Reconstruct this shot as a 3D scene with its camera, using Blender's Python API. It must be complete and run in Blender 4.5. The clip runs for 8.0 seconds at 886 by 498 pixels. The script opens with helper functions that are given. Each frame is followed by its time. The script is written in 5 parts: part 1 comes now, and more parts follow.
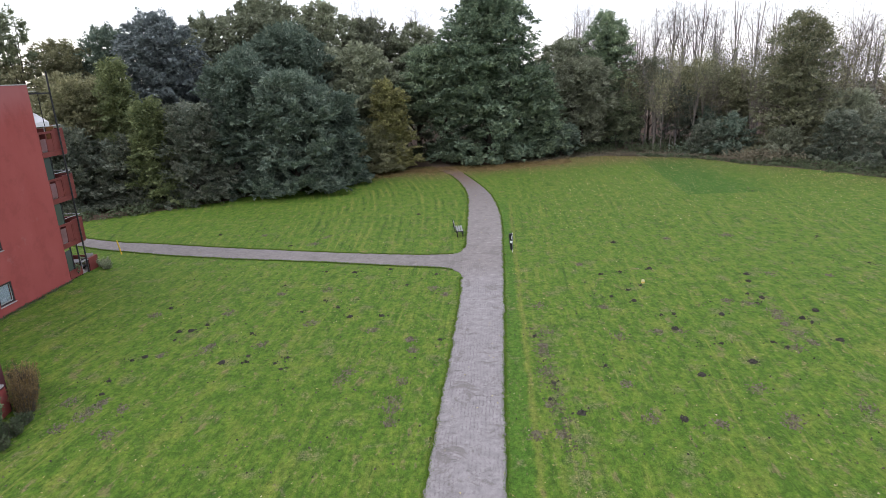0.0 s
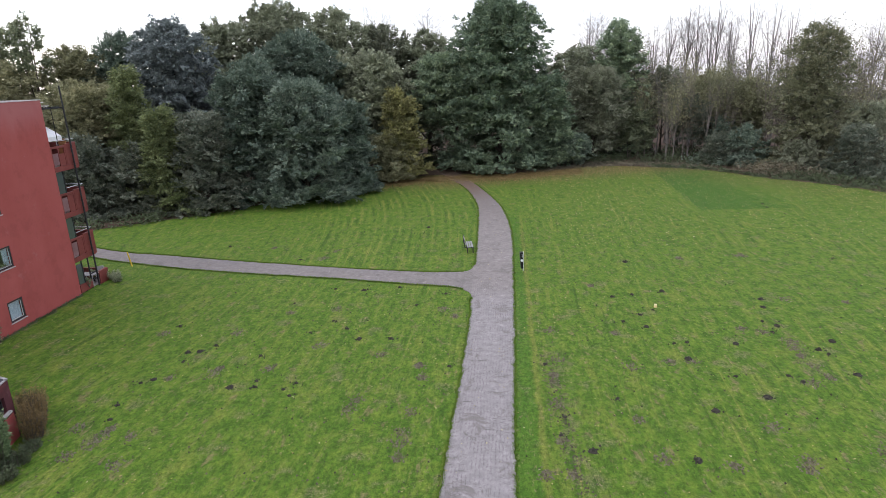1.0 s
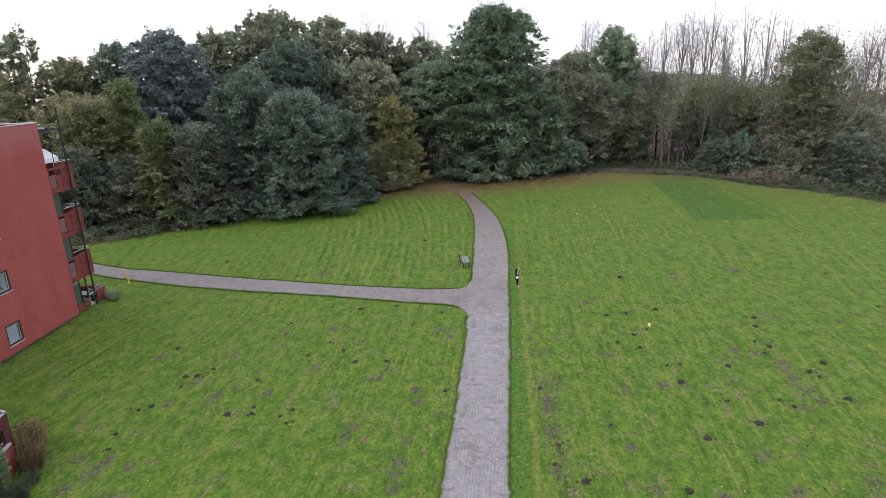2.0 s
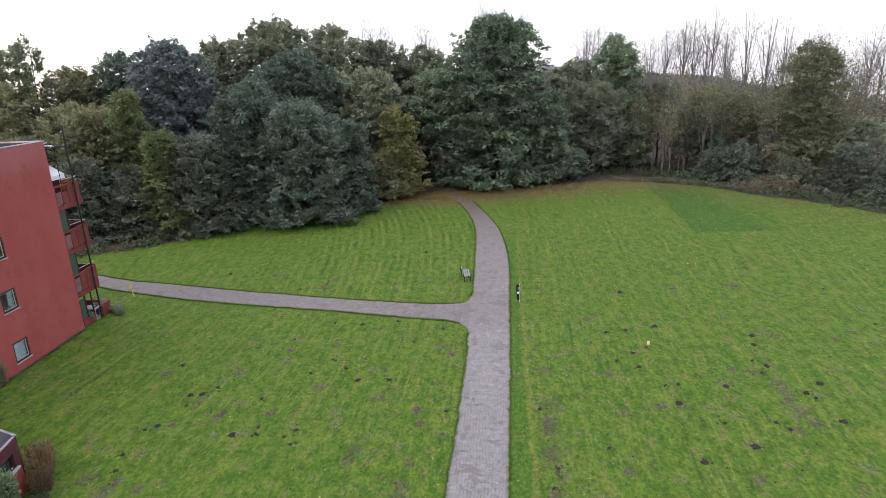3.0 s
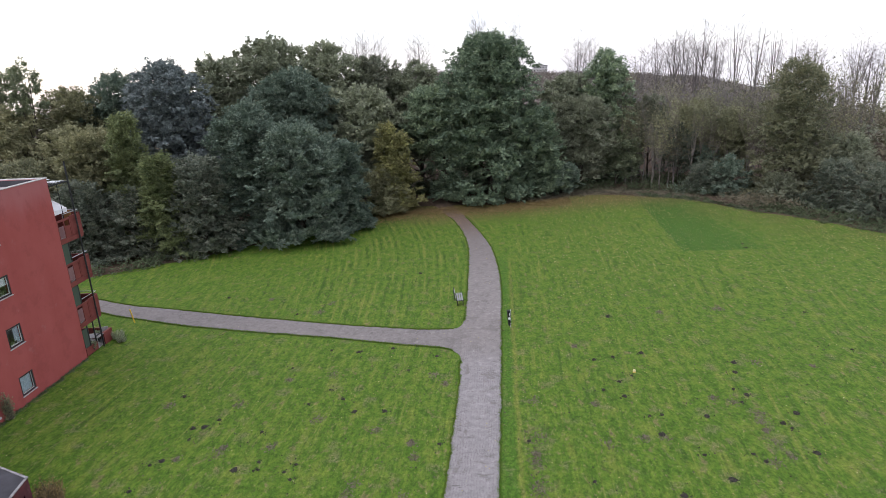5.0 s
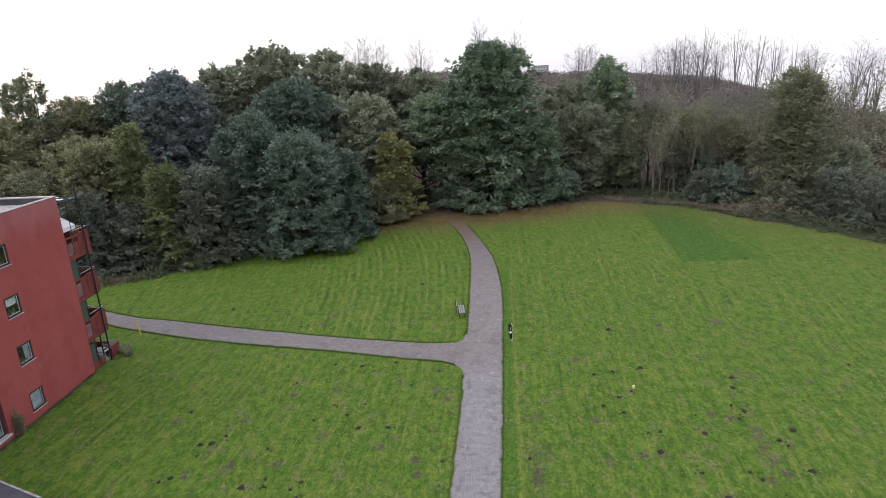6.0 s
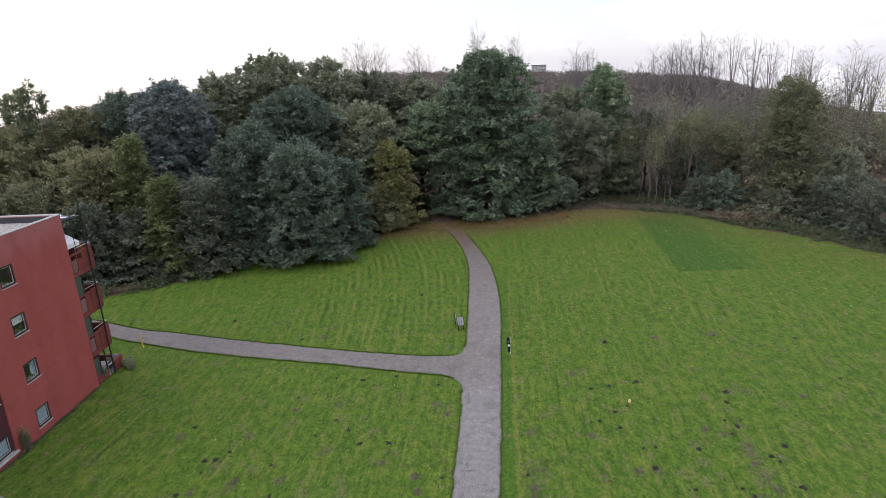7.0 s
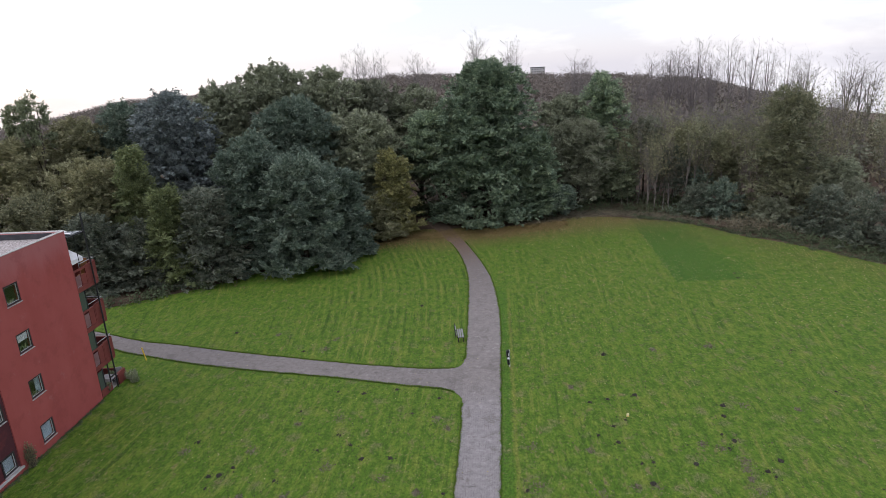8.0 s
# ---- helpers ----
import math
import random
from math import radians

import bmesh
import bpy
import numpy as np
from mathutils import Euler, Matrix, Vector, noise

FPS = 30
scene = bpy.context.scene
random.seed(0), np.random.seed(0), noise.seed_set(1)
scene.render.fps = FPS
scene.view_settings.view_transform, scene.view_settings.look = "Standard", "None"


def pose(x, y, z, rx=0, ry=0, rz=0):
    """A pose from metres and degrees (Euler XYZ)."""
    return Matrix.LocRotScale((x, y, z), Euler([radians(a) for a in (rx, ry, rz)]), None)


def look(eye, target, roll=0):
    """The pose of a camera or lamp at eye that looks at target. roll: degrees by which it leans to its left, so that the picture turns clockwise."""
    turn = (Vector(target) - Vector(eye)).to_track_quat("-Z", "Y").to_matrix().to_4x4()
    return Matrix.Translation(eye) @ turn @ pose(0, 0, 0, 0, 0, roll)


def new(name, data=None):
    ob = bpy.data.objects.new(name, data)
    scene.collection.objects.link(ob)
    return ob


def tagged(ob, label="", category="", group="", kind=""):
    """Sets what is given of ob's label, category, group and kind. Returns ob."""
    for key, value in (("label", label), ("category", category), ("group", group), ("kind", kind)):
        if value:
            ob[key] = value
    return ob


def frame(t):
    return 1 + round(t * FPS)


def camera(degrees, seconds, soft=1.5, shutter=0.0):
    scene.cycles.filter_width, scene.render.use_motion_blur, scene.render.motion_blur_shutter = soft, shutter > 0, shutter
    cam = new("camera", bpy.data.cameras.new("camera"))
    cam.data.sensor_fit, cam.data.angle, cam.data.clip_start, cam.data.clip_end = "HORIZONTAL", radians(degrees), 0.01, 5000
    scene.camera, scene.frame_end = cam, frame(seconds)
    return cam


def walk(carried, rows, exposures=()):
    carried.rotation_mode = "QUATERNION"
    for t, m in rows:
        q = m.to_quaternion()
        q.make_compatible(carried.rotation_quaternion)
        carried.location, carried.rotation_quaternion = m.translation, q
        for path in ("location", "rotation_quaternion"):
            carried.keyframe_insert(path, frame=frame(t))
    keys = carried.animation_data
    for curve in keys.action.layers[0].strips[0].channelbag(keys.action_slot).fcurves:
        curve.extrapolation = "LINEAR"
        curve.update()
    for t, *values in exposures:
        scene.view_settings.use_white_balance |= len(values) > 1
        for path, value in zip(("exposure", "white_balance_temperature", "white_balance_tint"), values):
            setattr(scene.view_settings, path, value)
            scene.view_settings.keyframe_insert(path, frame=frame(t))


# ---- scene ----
cam = camera(72.73, 8.0, soft=0.85)
# seconds, x, y, z, yaw, pitch, roll
PATH = [
    (0, 1.161, -6.213, 10.744, 2.351, -16.252, -2.613),
    (0.5, 1.021, -5.874, 11.177, 3.234, -16.204, -2.128),
    (1, 1.089, -5.689, 11.717, 3.204, -16.226, -2.121),
    (1.5, 1.203, -5.577, 12.314, 2.978, -16.319, -2.374),
    (3, 1.289, -5.659, 13.911, 3.133, -16.396, -2.327),
    (3.5, 1.377, -5.812, 14.417, 3.340, -16.408, -2.347),
    (4, 1.478, -5.924, 14.901, 2.980, -16.411, -2.508),
    (4.5, 1.534, -6.063, 15.407, 2.629, -16.447, -2.573),
    (6, 1.549, -6.429, 17.025, 2.818, -16.518, -2.688),
    (6.5, 1.504, -6.549, 17.628, 2.684, -16.602, -2.692),
    (7, 1.533, -6.686, 18.176, 2.613, -16.636, -2.726),
    (7.5, 1.534, -6.774, 18.701, 2.583, -16.607, -2.811),
    (8, 1.525, -6.836, 19.079, 2.527, -16.504, -2.815),
]
walk(cam, [(t, pose(x, y, z, 90 + pitch, 0, yaw) @ pose(0, 0, 0, 0, 0, roll)) for t, x, y, z, yaw, pitch, roll in PATH],
     [(0, 0.53), (1.5, 0.5), (3.5, 0.48), (4.5, 0.43), (6.5, 0.21), (8, 0.06)])

# ---------------------------------------------------------------- light
world = bpy.data.worlds.new("overcast_sky")
scene.world = world
world.use_nodes = True
wn, wl = world.node_tree.nodes, world.node_tree.links
wn.clear()
sky = wn.new("ShaderNodeTexSky")
sky.sky_type, sky.sun_disc = "NISHITA", False
sky.sun_elevation, sky.sun_rotation = radians(28), radians(-70)
sky_bg = wn.new("ShaderNodeBackground")
sky_bg.inputs["Strength"].default_value = 0.06
wl.new(sky.outputs[0], sky_bg.inputs["Color"])
coords = wn.new("ShaderNodeTexCoord")
stretch = wn.new("ShaderNodeMapping")
stretch.inputs["Scale"].default_value = (1.0, 1.0, 3.5)
wl.new(coords.outputs["Generated"], stretch.inputs["Vector"])
cloud = wn.new("ShaderNodeTexNoise")
cloud.inputs["Scale"].default_value = 2.4
cloud.inputs["Detail"].default_value = 6
cloud.inputs["Roughness"].default_value = 0.55
wl.new(stretch.outputs[0], cloud.inputs["Vector"])
ramp = wn.new("ShaderNodeValToRGB")
ramp.color_ramp.elements[0].position, ramp.color_ramp.elements[0].color = 0.45, (0.64, 0.625, 0.74, 1)
ramp.color_ramp.elements[1].position, ramp.color_ramp.elements[1].color = 0.66, (1.0, 0.985, 1.07, 1)
wl.new(cloud.outputs["Fac"], ramp.inputs["Fac"])
cloud_bg = wn.new("ShaderNodeBackground")
cloud_bg.inputs["Strength"].default_value = 1.05
height = wn.new("ShaderNodeSeparateXYZ")
wl.new(coords.outputs["Generated"], height.inputs[0])
# an overcast sky is brightest overhead
lift = wn.new("ShaderNodeMapRange")
lift.inputs[1].default_value, lift.inputs[2].default_value = 0.0, 1.0
lift.inputs[3].default_value, lift.inputs[4].default_value = 0.93, 1.3
wl.new(height.outputs[2], lift.inputs[0])
shade = wn.new("ShaderNodeVectorMath")
shade.operation = "SCALE"
wl.new(ramp.outputs[0], shade.inputs[0])
wl.new(lift.outputs[0], shade.inputs["Scale"])
wl.new(shade.outputs[0], cloud_bg.inputs["Color"])
both = wn.new("ShaderNodeAddShader")
wl.new(sky_bg.outputs[0], both.inputs[0])
wl.new(cloud_bg.outputs[0], both.inputs[1])
out = wn.new("ShaderNodeOutputWorld")
wl.new(both.outputs[0], out.inputs["Surface"])
sun_data = bpy.data.lights.new("sun", "SUN")
sun_data.energy, sun_data.angle, sun_data.color = 0.5, radians(25), (1.0, 0.96, 0.9)
sun = new("sun", sun_data)
sun.matrix_world = look((-30, 10, 40), (0, 40, 0))


# ---------------------------------------------------------------- materials
class Nodes:
    """A node material with a few short-hands."""

    def __init__(self, name):
        self.m = bpy.data.materials.new(name)
        self.m.use_nodes = True
        self.t = self.m.node_tree
        self.bsdf = self.t.nodes["Principled BSDF"]
        self.out = self.t.nodes["Material Output"]

    def node(self, kind, **inputs):
        n = self.t.nodes.new(kind)
        for k, v in inputs.items():
            n.inputs[k.replace("_", " ")].default_value = v
        return n

    def link(self, a, b):
        self.t.links.new(a, b)

    def position(self, scale=(1, 1, 1)):
        g = self.node("ShaderNodeNewGeometry")
        m = self.node("ShaderNodeMapping", Scale=scale)
        self.link(g.outputs["Position"], m.inputs["Vector"])
        return m.outputs[0]

    def noise(self, scale, detail=4, rough=0.55, vec=None, distortion=0.0):
        n = self.node("ShaderNodeTexNoise", Scale=scale, Detail=detail, Roughness=rough, Distortion=distortion)
        self.link(vec or self.position(), n.inputs["Vector"])
        return n.outputs["Fac"]

    def ramp(self, fac, *stops):
        r = self.node("ShaderNodeValToRGB")
        e = r.color_ramp.elements
        while len(e) < len(stops):
            e.new(0.5)
        for s, (p, c) in zip(e, stops):
            s.position, s.color = p, (*c, 1) if len(c) == 3 else c
        self.link(fac, r.inputs[0])
        return r.outputs[0]

    def math(self, op, a, b=0.0, c=None):
        n = self.node("ShaderNodeMath")
        n.operation = op
        for i, v in enumerate((a, b, c)):
            if v is None:
                continue
            if isinstance(v, (int, float)):
                n.inputs[i].default_value = v
            else:
                self.link(v, n.inputs[i])
        return n.outputs[0]

    def step(self, v, lo, hi):
        n = self.node("ShaderNodeMapRange")
        n.interpolation_type = "SMOOTHSTEP"
        self.link(v, n.inputs[0])
        n.inputs[1].default_value, n.inputs[2].default_value = lo, hi
        return n.outputs[0]

    def mix(self, fac, a, b, mode="MIX"):
        n = self.node("ShaderNodeMix")
        n.data_type, n.blend_type = "RGBA", mode
        for sock, v in ((n.inputs[0], fac), (n.inputs[6], a), (n.inputs[7], b)):
            if isinstance(v, (int, float)):
                sock.default_value = v
            elif isinstance(v, tuple):
                sock.default_value = (*v, 1) if len(v) == 3 else v
            else:
                self.link(v, sock)
        return n.outputs[2]

    def bump(self, height, strength=0.4, distance=0.02):
        n = self.node("ShaderNodeBump", Strength=strength, Distance=distance)
        self.link(height, n.inputs["Height"])
        self.link(n.outputs[0], self.bsdf.inputs["Normal"])

    def done(self, color, rough=0.8, metal=0.0, spec=0.3):
        if isinstance(color, tuple):
            self.bsdf.inputs["Base Color"].default_value = (*color, 1)
        else:
            self.link(color, self.bsdf.inputs["Base Color"])
        if isinstance(rough, (int, float)):
            self.bsdf.inputs["Roughness"].default_value = rough
        else:
            self.link(rough, self.bsdf.inputs["Roughness"])
        self.bsdf.inputs["Metallic"].default_value = metal
        self.bsdf.inputs["Specular IOR Level"].default_value = spec
        return self.m


def plain(name, a, b, scale=3.0, fine=60.0, rough=0.7, metal=0.0, bump=0.2, spec=0.3):
    """A surface of two near colours, mottled at two scales, with a fine relief."""
    n = Nodes(name)
    big, small = n.noise(scale, 5), n.noise(fine, 3)
    c = n.ramp(n.math("ADD", n.math("MULTIPLY", big, 0.65), n.math("MULTIPLY", small, 0.35)), (0.33, a), (0.67, b))
    n.bump(small, bump, 0.01)
    return n.done(c, rough, metal, spec)


def lawn_material():
    n = Nodes("lawn_grass")
    pos = n.node("ShaderNodeNewGeometry").outputs["Position"]
    xyz = n.node("ShaderNodeSeparateXYZ")
    n.link(pos, xyz.inputs[0])
    x, y = xyz.outputs[0], xyz.outputs[1]
    patches = n.noise(0.35, 6, 0.6)
    tuft = n.noise(2.6, 6, 0.65, n.position((1, 0.5, 1)))
    upright = n.position((1, 0.65, 1))
    clump = n.noise(7.5, 4, 0.6, upright)
    fibre = n.noise(26, 4, 0.7, upright)
    c = n.ramp(tuft, (0.30, (0.048, 0.112, 0.012)), (0.5, (0.088, 0.17, 0.018)), (0.70, (0.158, 0.228, 0.032)))
    # worn, yellowed places
    yellow = n.step(n.noise(1.0, 7, 0.7, n.position((1, 0.42, 1)), 0.25), 0.51, 0.68)
    c = n.mix(n.math("MULTIPLY", yellow, 0.5), c, (0.225, 0.252, 0.05))
    tired = n.step(n.noise(1.9, 7, 0.72, n.position((1, 0.5, 1)), 0.4), 0.56, 0.66)
    c = n.mix(n.math("MULTIPLY", tired, 0.7), c, (0.225, 0.185, 0.095))
    # mowing stripes
    wander = n.math("MULTIPLY", n.noise(0.12, 3), 2.4)
    # the mower followed the bend of the path on its inner side
    far = n.math("MAXIMUM", n.math("SUBTRACT", y, 38), 0.0)
    bend = n.math("MULTIPLY", n.math("MULTIPLY", n.math("MULTIPLY", far, far), 0.0055), n.step(x, 7, 2))
    # its lanes fan out a little with the widening lawn
    spread = n.math("ADD", 0.78, n.math("MULTIPLY", y, 0.012))
    # between the flats and the paths they draw together instead
    yard = n.math("MULTIPLY", n.step(x, 0.9, 0.5), n.step(n.math("ADD", y, n.math("MULTIPLY", x, 0.26)), 28.4, 27.2))
    spread = n.math("ADD", spread, n.math("MULTIPLY", yard, n.math("SUBTRACT", 0.22, n.math("MULTIPLY", y, 0.016))))
    u = n.math("DIVIDE", n.math("ADD", x, n.math("SUBTRACT", bend, n.math("MULTIPLY", yard, n.math("MULTIPLY", y, 0.05)))), spread)
    wave = n.math("SINE", n.math("MULTIPLY", n.math("ADD", u, n.math("ADD", n.math("MULTIPLY", wander, 0.12), n.math("MULTIPLY", n.noise(0.9, 3), 0.25))), 12.0))
    lane = n.node("ShaderNodeCombineXYZ")
    n.link(n.math("MULTIPLY", u, 2.6), lane.inputs[0])
    n.link(n.math("MULTIPLY", y, 0.07), lane.inputs[1])
    broad, thin = n.noise(1.0, 4, 0.6, lane.outputs[0]), n.noise(2.6, 3, 0.6, lane.outputs[0])
    streak = n.math("ADD", n.math("MULTIPLY", broad, 0.6), n.math("MULTIPLY", thin, 0.4))
    stripe = n.math("ADD", n.math("MULTIPLY", wave, n.math("ADD", 0.05, n.math("MULTIPLY", n.step(y, 28, 34), n.math("MULTIPLY", n.math("MULTIPLY", n.step(x, 8, 2), n.step(x, -17, -6)), 0.09)))), n.math("MULTIPLY", n.math("SUBTRACT", streak, 0.5), 1.4))
    stripe = n.math("MULTIPLY", stripe, n.step(patches, 0.28, 0.62))
    c = n.mix(n.math("MULTIPLY", n.step(stripe, 0.03, 0.22), 0.74), c, (0.205, 0.238, 0.05))
    c = n.mix(n.math("MULTIPLY", n.step(stripe, -0.02, -0.24), 0.65), c, (0.036, 0.09, 0.012))
    # a strip of lusher grass beside the path, and the pale wheel mark along it
    off = n.math("ADD", n.math("SUBTRACT", x, n.math("ADD", 1.61, n.math("MULTIPLY", y, 0.054))), n.math("MULTIPLY", n.math("SUBTRACT", n.noise(0.7, 4), 0.5), 0.4))
    verge = n.math("MULTIPLY", n.step(off, 0.85, 0.7), n.math("MULTIPLY", n.step(off, -0.3, 0.0), n.step(y, 46, 42)))
    c = n.mix(n.math("MULTIPLY", verge, 0.6), c, (0.06, 0.15, 0.017))
    mark = n.math("MULTIPLY", n.math("MULTIPLY", n.step(off, 0.8, 0.92), n.step(off, 1.12, 0.98)), n.step(y, 46, 42))
    c = n.mix(n.math("MULTIPLY", mark, 0.4), c, (0.225, 0.225, 0.055))
    # the uncut square by the wood
    square = n.math("MULTIPLY", n.step(n.math("SUBTRACT", x, n.math("MULTIPLY", y, 0.09)), 15.98, 16.1), n.math("MULTIPLY", n.step(y, 44.3, 44.8), n.step(x, 31.0, 24.0)))
    c = n.mix(n.math("MULTIPLY", square, 0.72), c, (0.042, 0.125, 0.014))
    # bare, scuffed soil: old flattened heaps and worn runs
    warp = n.node("ShaderNodeMix")
    warp.data_type = "VECTOR"
    swirl = n.node("ShaderNodeTexNoise", Scale=3.0, Detail=4.0)
    n.link(pos, swirl.inputs["Vector"])
    warp.inputs[0].default_value = 0.34
    n.link(pos, warp.inputs[4])
    n.link(swirl.outputs["Color"], warp.inputs[5])
    cells = n.node("ShaderNodeTexVoronoi", Scale=0.8)
    cells.voronoi_dimensions = "2D"
    n.link(warp.outputs[1], cells.inputs["Vector"])
    spot = n.math("MULTIPLY", n.step(cells.outputs["Distance"], 0.30, 0.12), n.step(clump, 0.36, 0.56))
    field = n.math("MULTIPLY", n.step(n.noise(0.8, 4, 0.6), 0.48, 0.58), n.step(y, 46, 27))
    worn = n.math("MULTIPLY", n.step(n.noise(1.5, 8, 0.74, n.position((1, 0.7, 1)), 0.9), 0.585, 0.66), n.step(n.noise(0.16, 3), 0.42, 0.56))
    run = n.math("MULTIPLY", n.step(n.math("ABSOLUTE", n.math("SUBTRACT", x, 4.2)), 0.75, 0.1), n.step(y, 21, 17))
    slant = n.math("ABSOLUTE", n.math("SUBTRACT", n.math("SUBTRACT", x, 14.8), n.math("MULTIPLY", n.math("SUBTRACT", y, 18.3), 0.13)))
    run = n.math("MAXIMUM", run, n.math("MULTIPLY", n.step(slant, 0.35, 0.05), n.math("MULTIPLY", n.step(y, 22, 21), n.step(y, 15, 16))))
    run = n.math("MULTIPLY", run, n.step(n.noise(2.4, 6, 0.72), 0.49, 0.58))
    bare = n.math("MAXIMUM", n.math("MAXIMUM", n.math("MULTIPLY", spot, field), worn), run)
    c = n.mix(n.math("MULTIPLY", bare, 0.45), c, n.ramp(fibre, (0.36, (0.06, 0.044, 0.028)), (0.5, (0.185, 0.145, 0.10)), (0.64, (0.33, 0.265, 0.2))))
    # thin, brownish grass towards the wood
    dry = n.math("MULTIPLY", n.step(n.math("ADD", y, n.math("MULTIPLY", x, 1.25)), 80, 108), n.step(patches, 0.3, 0.6))
    c = n.mix(n.math("MULTIPLY", dry, 0.6), c, (0.14, 0.125, 0.045))
    leafy = n.step(n.math("ADD", y, n.math("MULTIPLY", n.math("ABSOLUTE", n.math("SUBTRACT", x, -1.5)), -0.3)), 54, 61.5)
    c = n.mix(n.math("MULTIPLY", n.math("MULTIPLY", leafy, n.step(clump, 0.38, 0.55)), 0.85), c, (0.19, 0.125, 0.06))
    # tufts of darker and of withered grass
    flecks = n.noise(4.4, 6, 0.72, upright)
    c = n.mix(n.math("MULTIPLY", n.step(flecks, 0.58, 0.65), 0.62), c, (0.25, 0.225, 0.11))
    c = n.mix(n.math("MULTIPLY", n.step(flecks, 0.42, 0.35), 0.5), c, (0.036, 0.092, 0.012))
    # dark crumbs and holes, and pale dry blades
    specks = n.noise(11.0, 5, 0.75, upright)
    c = n.mix(n.math("MULTIPLY", n.step(specks, 0.615, 0.66), 0.8), c, (0.03, 0.032, 0.016))
    c = n.mix(n.math("MULTIPLY", n.step(specks, 0.385, 0.32), 0.5), c, (0.26, 0.25, 0.10))
    # shade between the blades painted in: gaps darkened, tufts lightened
    gaps = n.math("ADD", n.math("MULTIPLY", clump, 0.45), n.math("MULTIPLY", fibre, 0.55))
    c = n.mix(1.0, c, n.ramp(gaps, (0.37, (0.38, 0.395, 0.36)), (0.5, (0.82, 0.805, 0.78)), (0.63, (1.32, 1.25, 1.18))), "MULTIPLY")
    n.bump(n.math("ADD", fibre, n.math("ADD", tuft, clump)), 0.5, 0.06)
    return n.done(c, 0.85, 0.0, 0.15)


def leaf_material(name, dark, mid, light, pale=0.5):
    """Leaves that differ from one to the next and from tree to tree."""
    n = Nodes(name)
    isle = n.node("ShaderNodeNewGeometry").outputs["Random Per Island"]
    tree = n.node("ShaderNodeObjectInfo").outputs["Random"]
    drift = n.noise(0.9, 4, 0.6)
    v = n.math("ADD", n.math("MULTIPLY", isle, 0.34), n.math("ADD", n.math("MULTIPLY", drift, 0.82), n.math("MULTIPLY", tree, 0.14)))
    c = n.ramp(v, (0.3, dark), (0.62, mid), (1.0, light))
    n.done(c, 0.6, 0.0, 0.15)
    trans = n.node("ShaderNodeBsdfTranslucent")
    n.link(c, trans.inputs["Color"])
    mixer = n.node("ShaderNodeMixShader", Fac=0.24)
    n.link(n.bsdf.outputs[0], mixer.inputs[1])
    n.link(trans.outputs[0], mixer.inputs[2])
    n.link(mixer.outputs[0], n.out.inputs["Surface"])
    return n.m


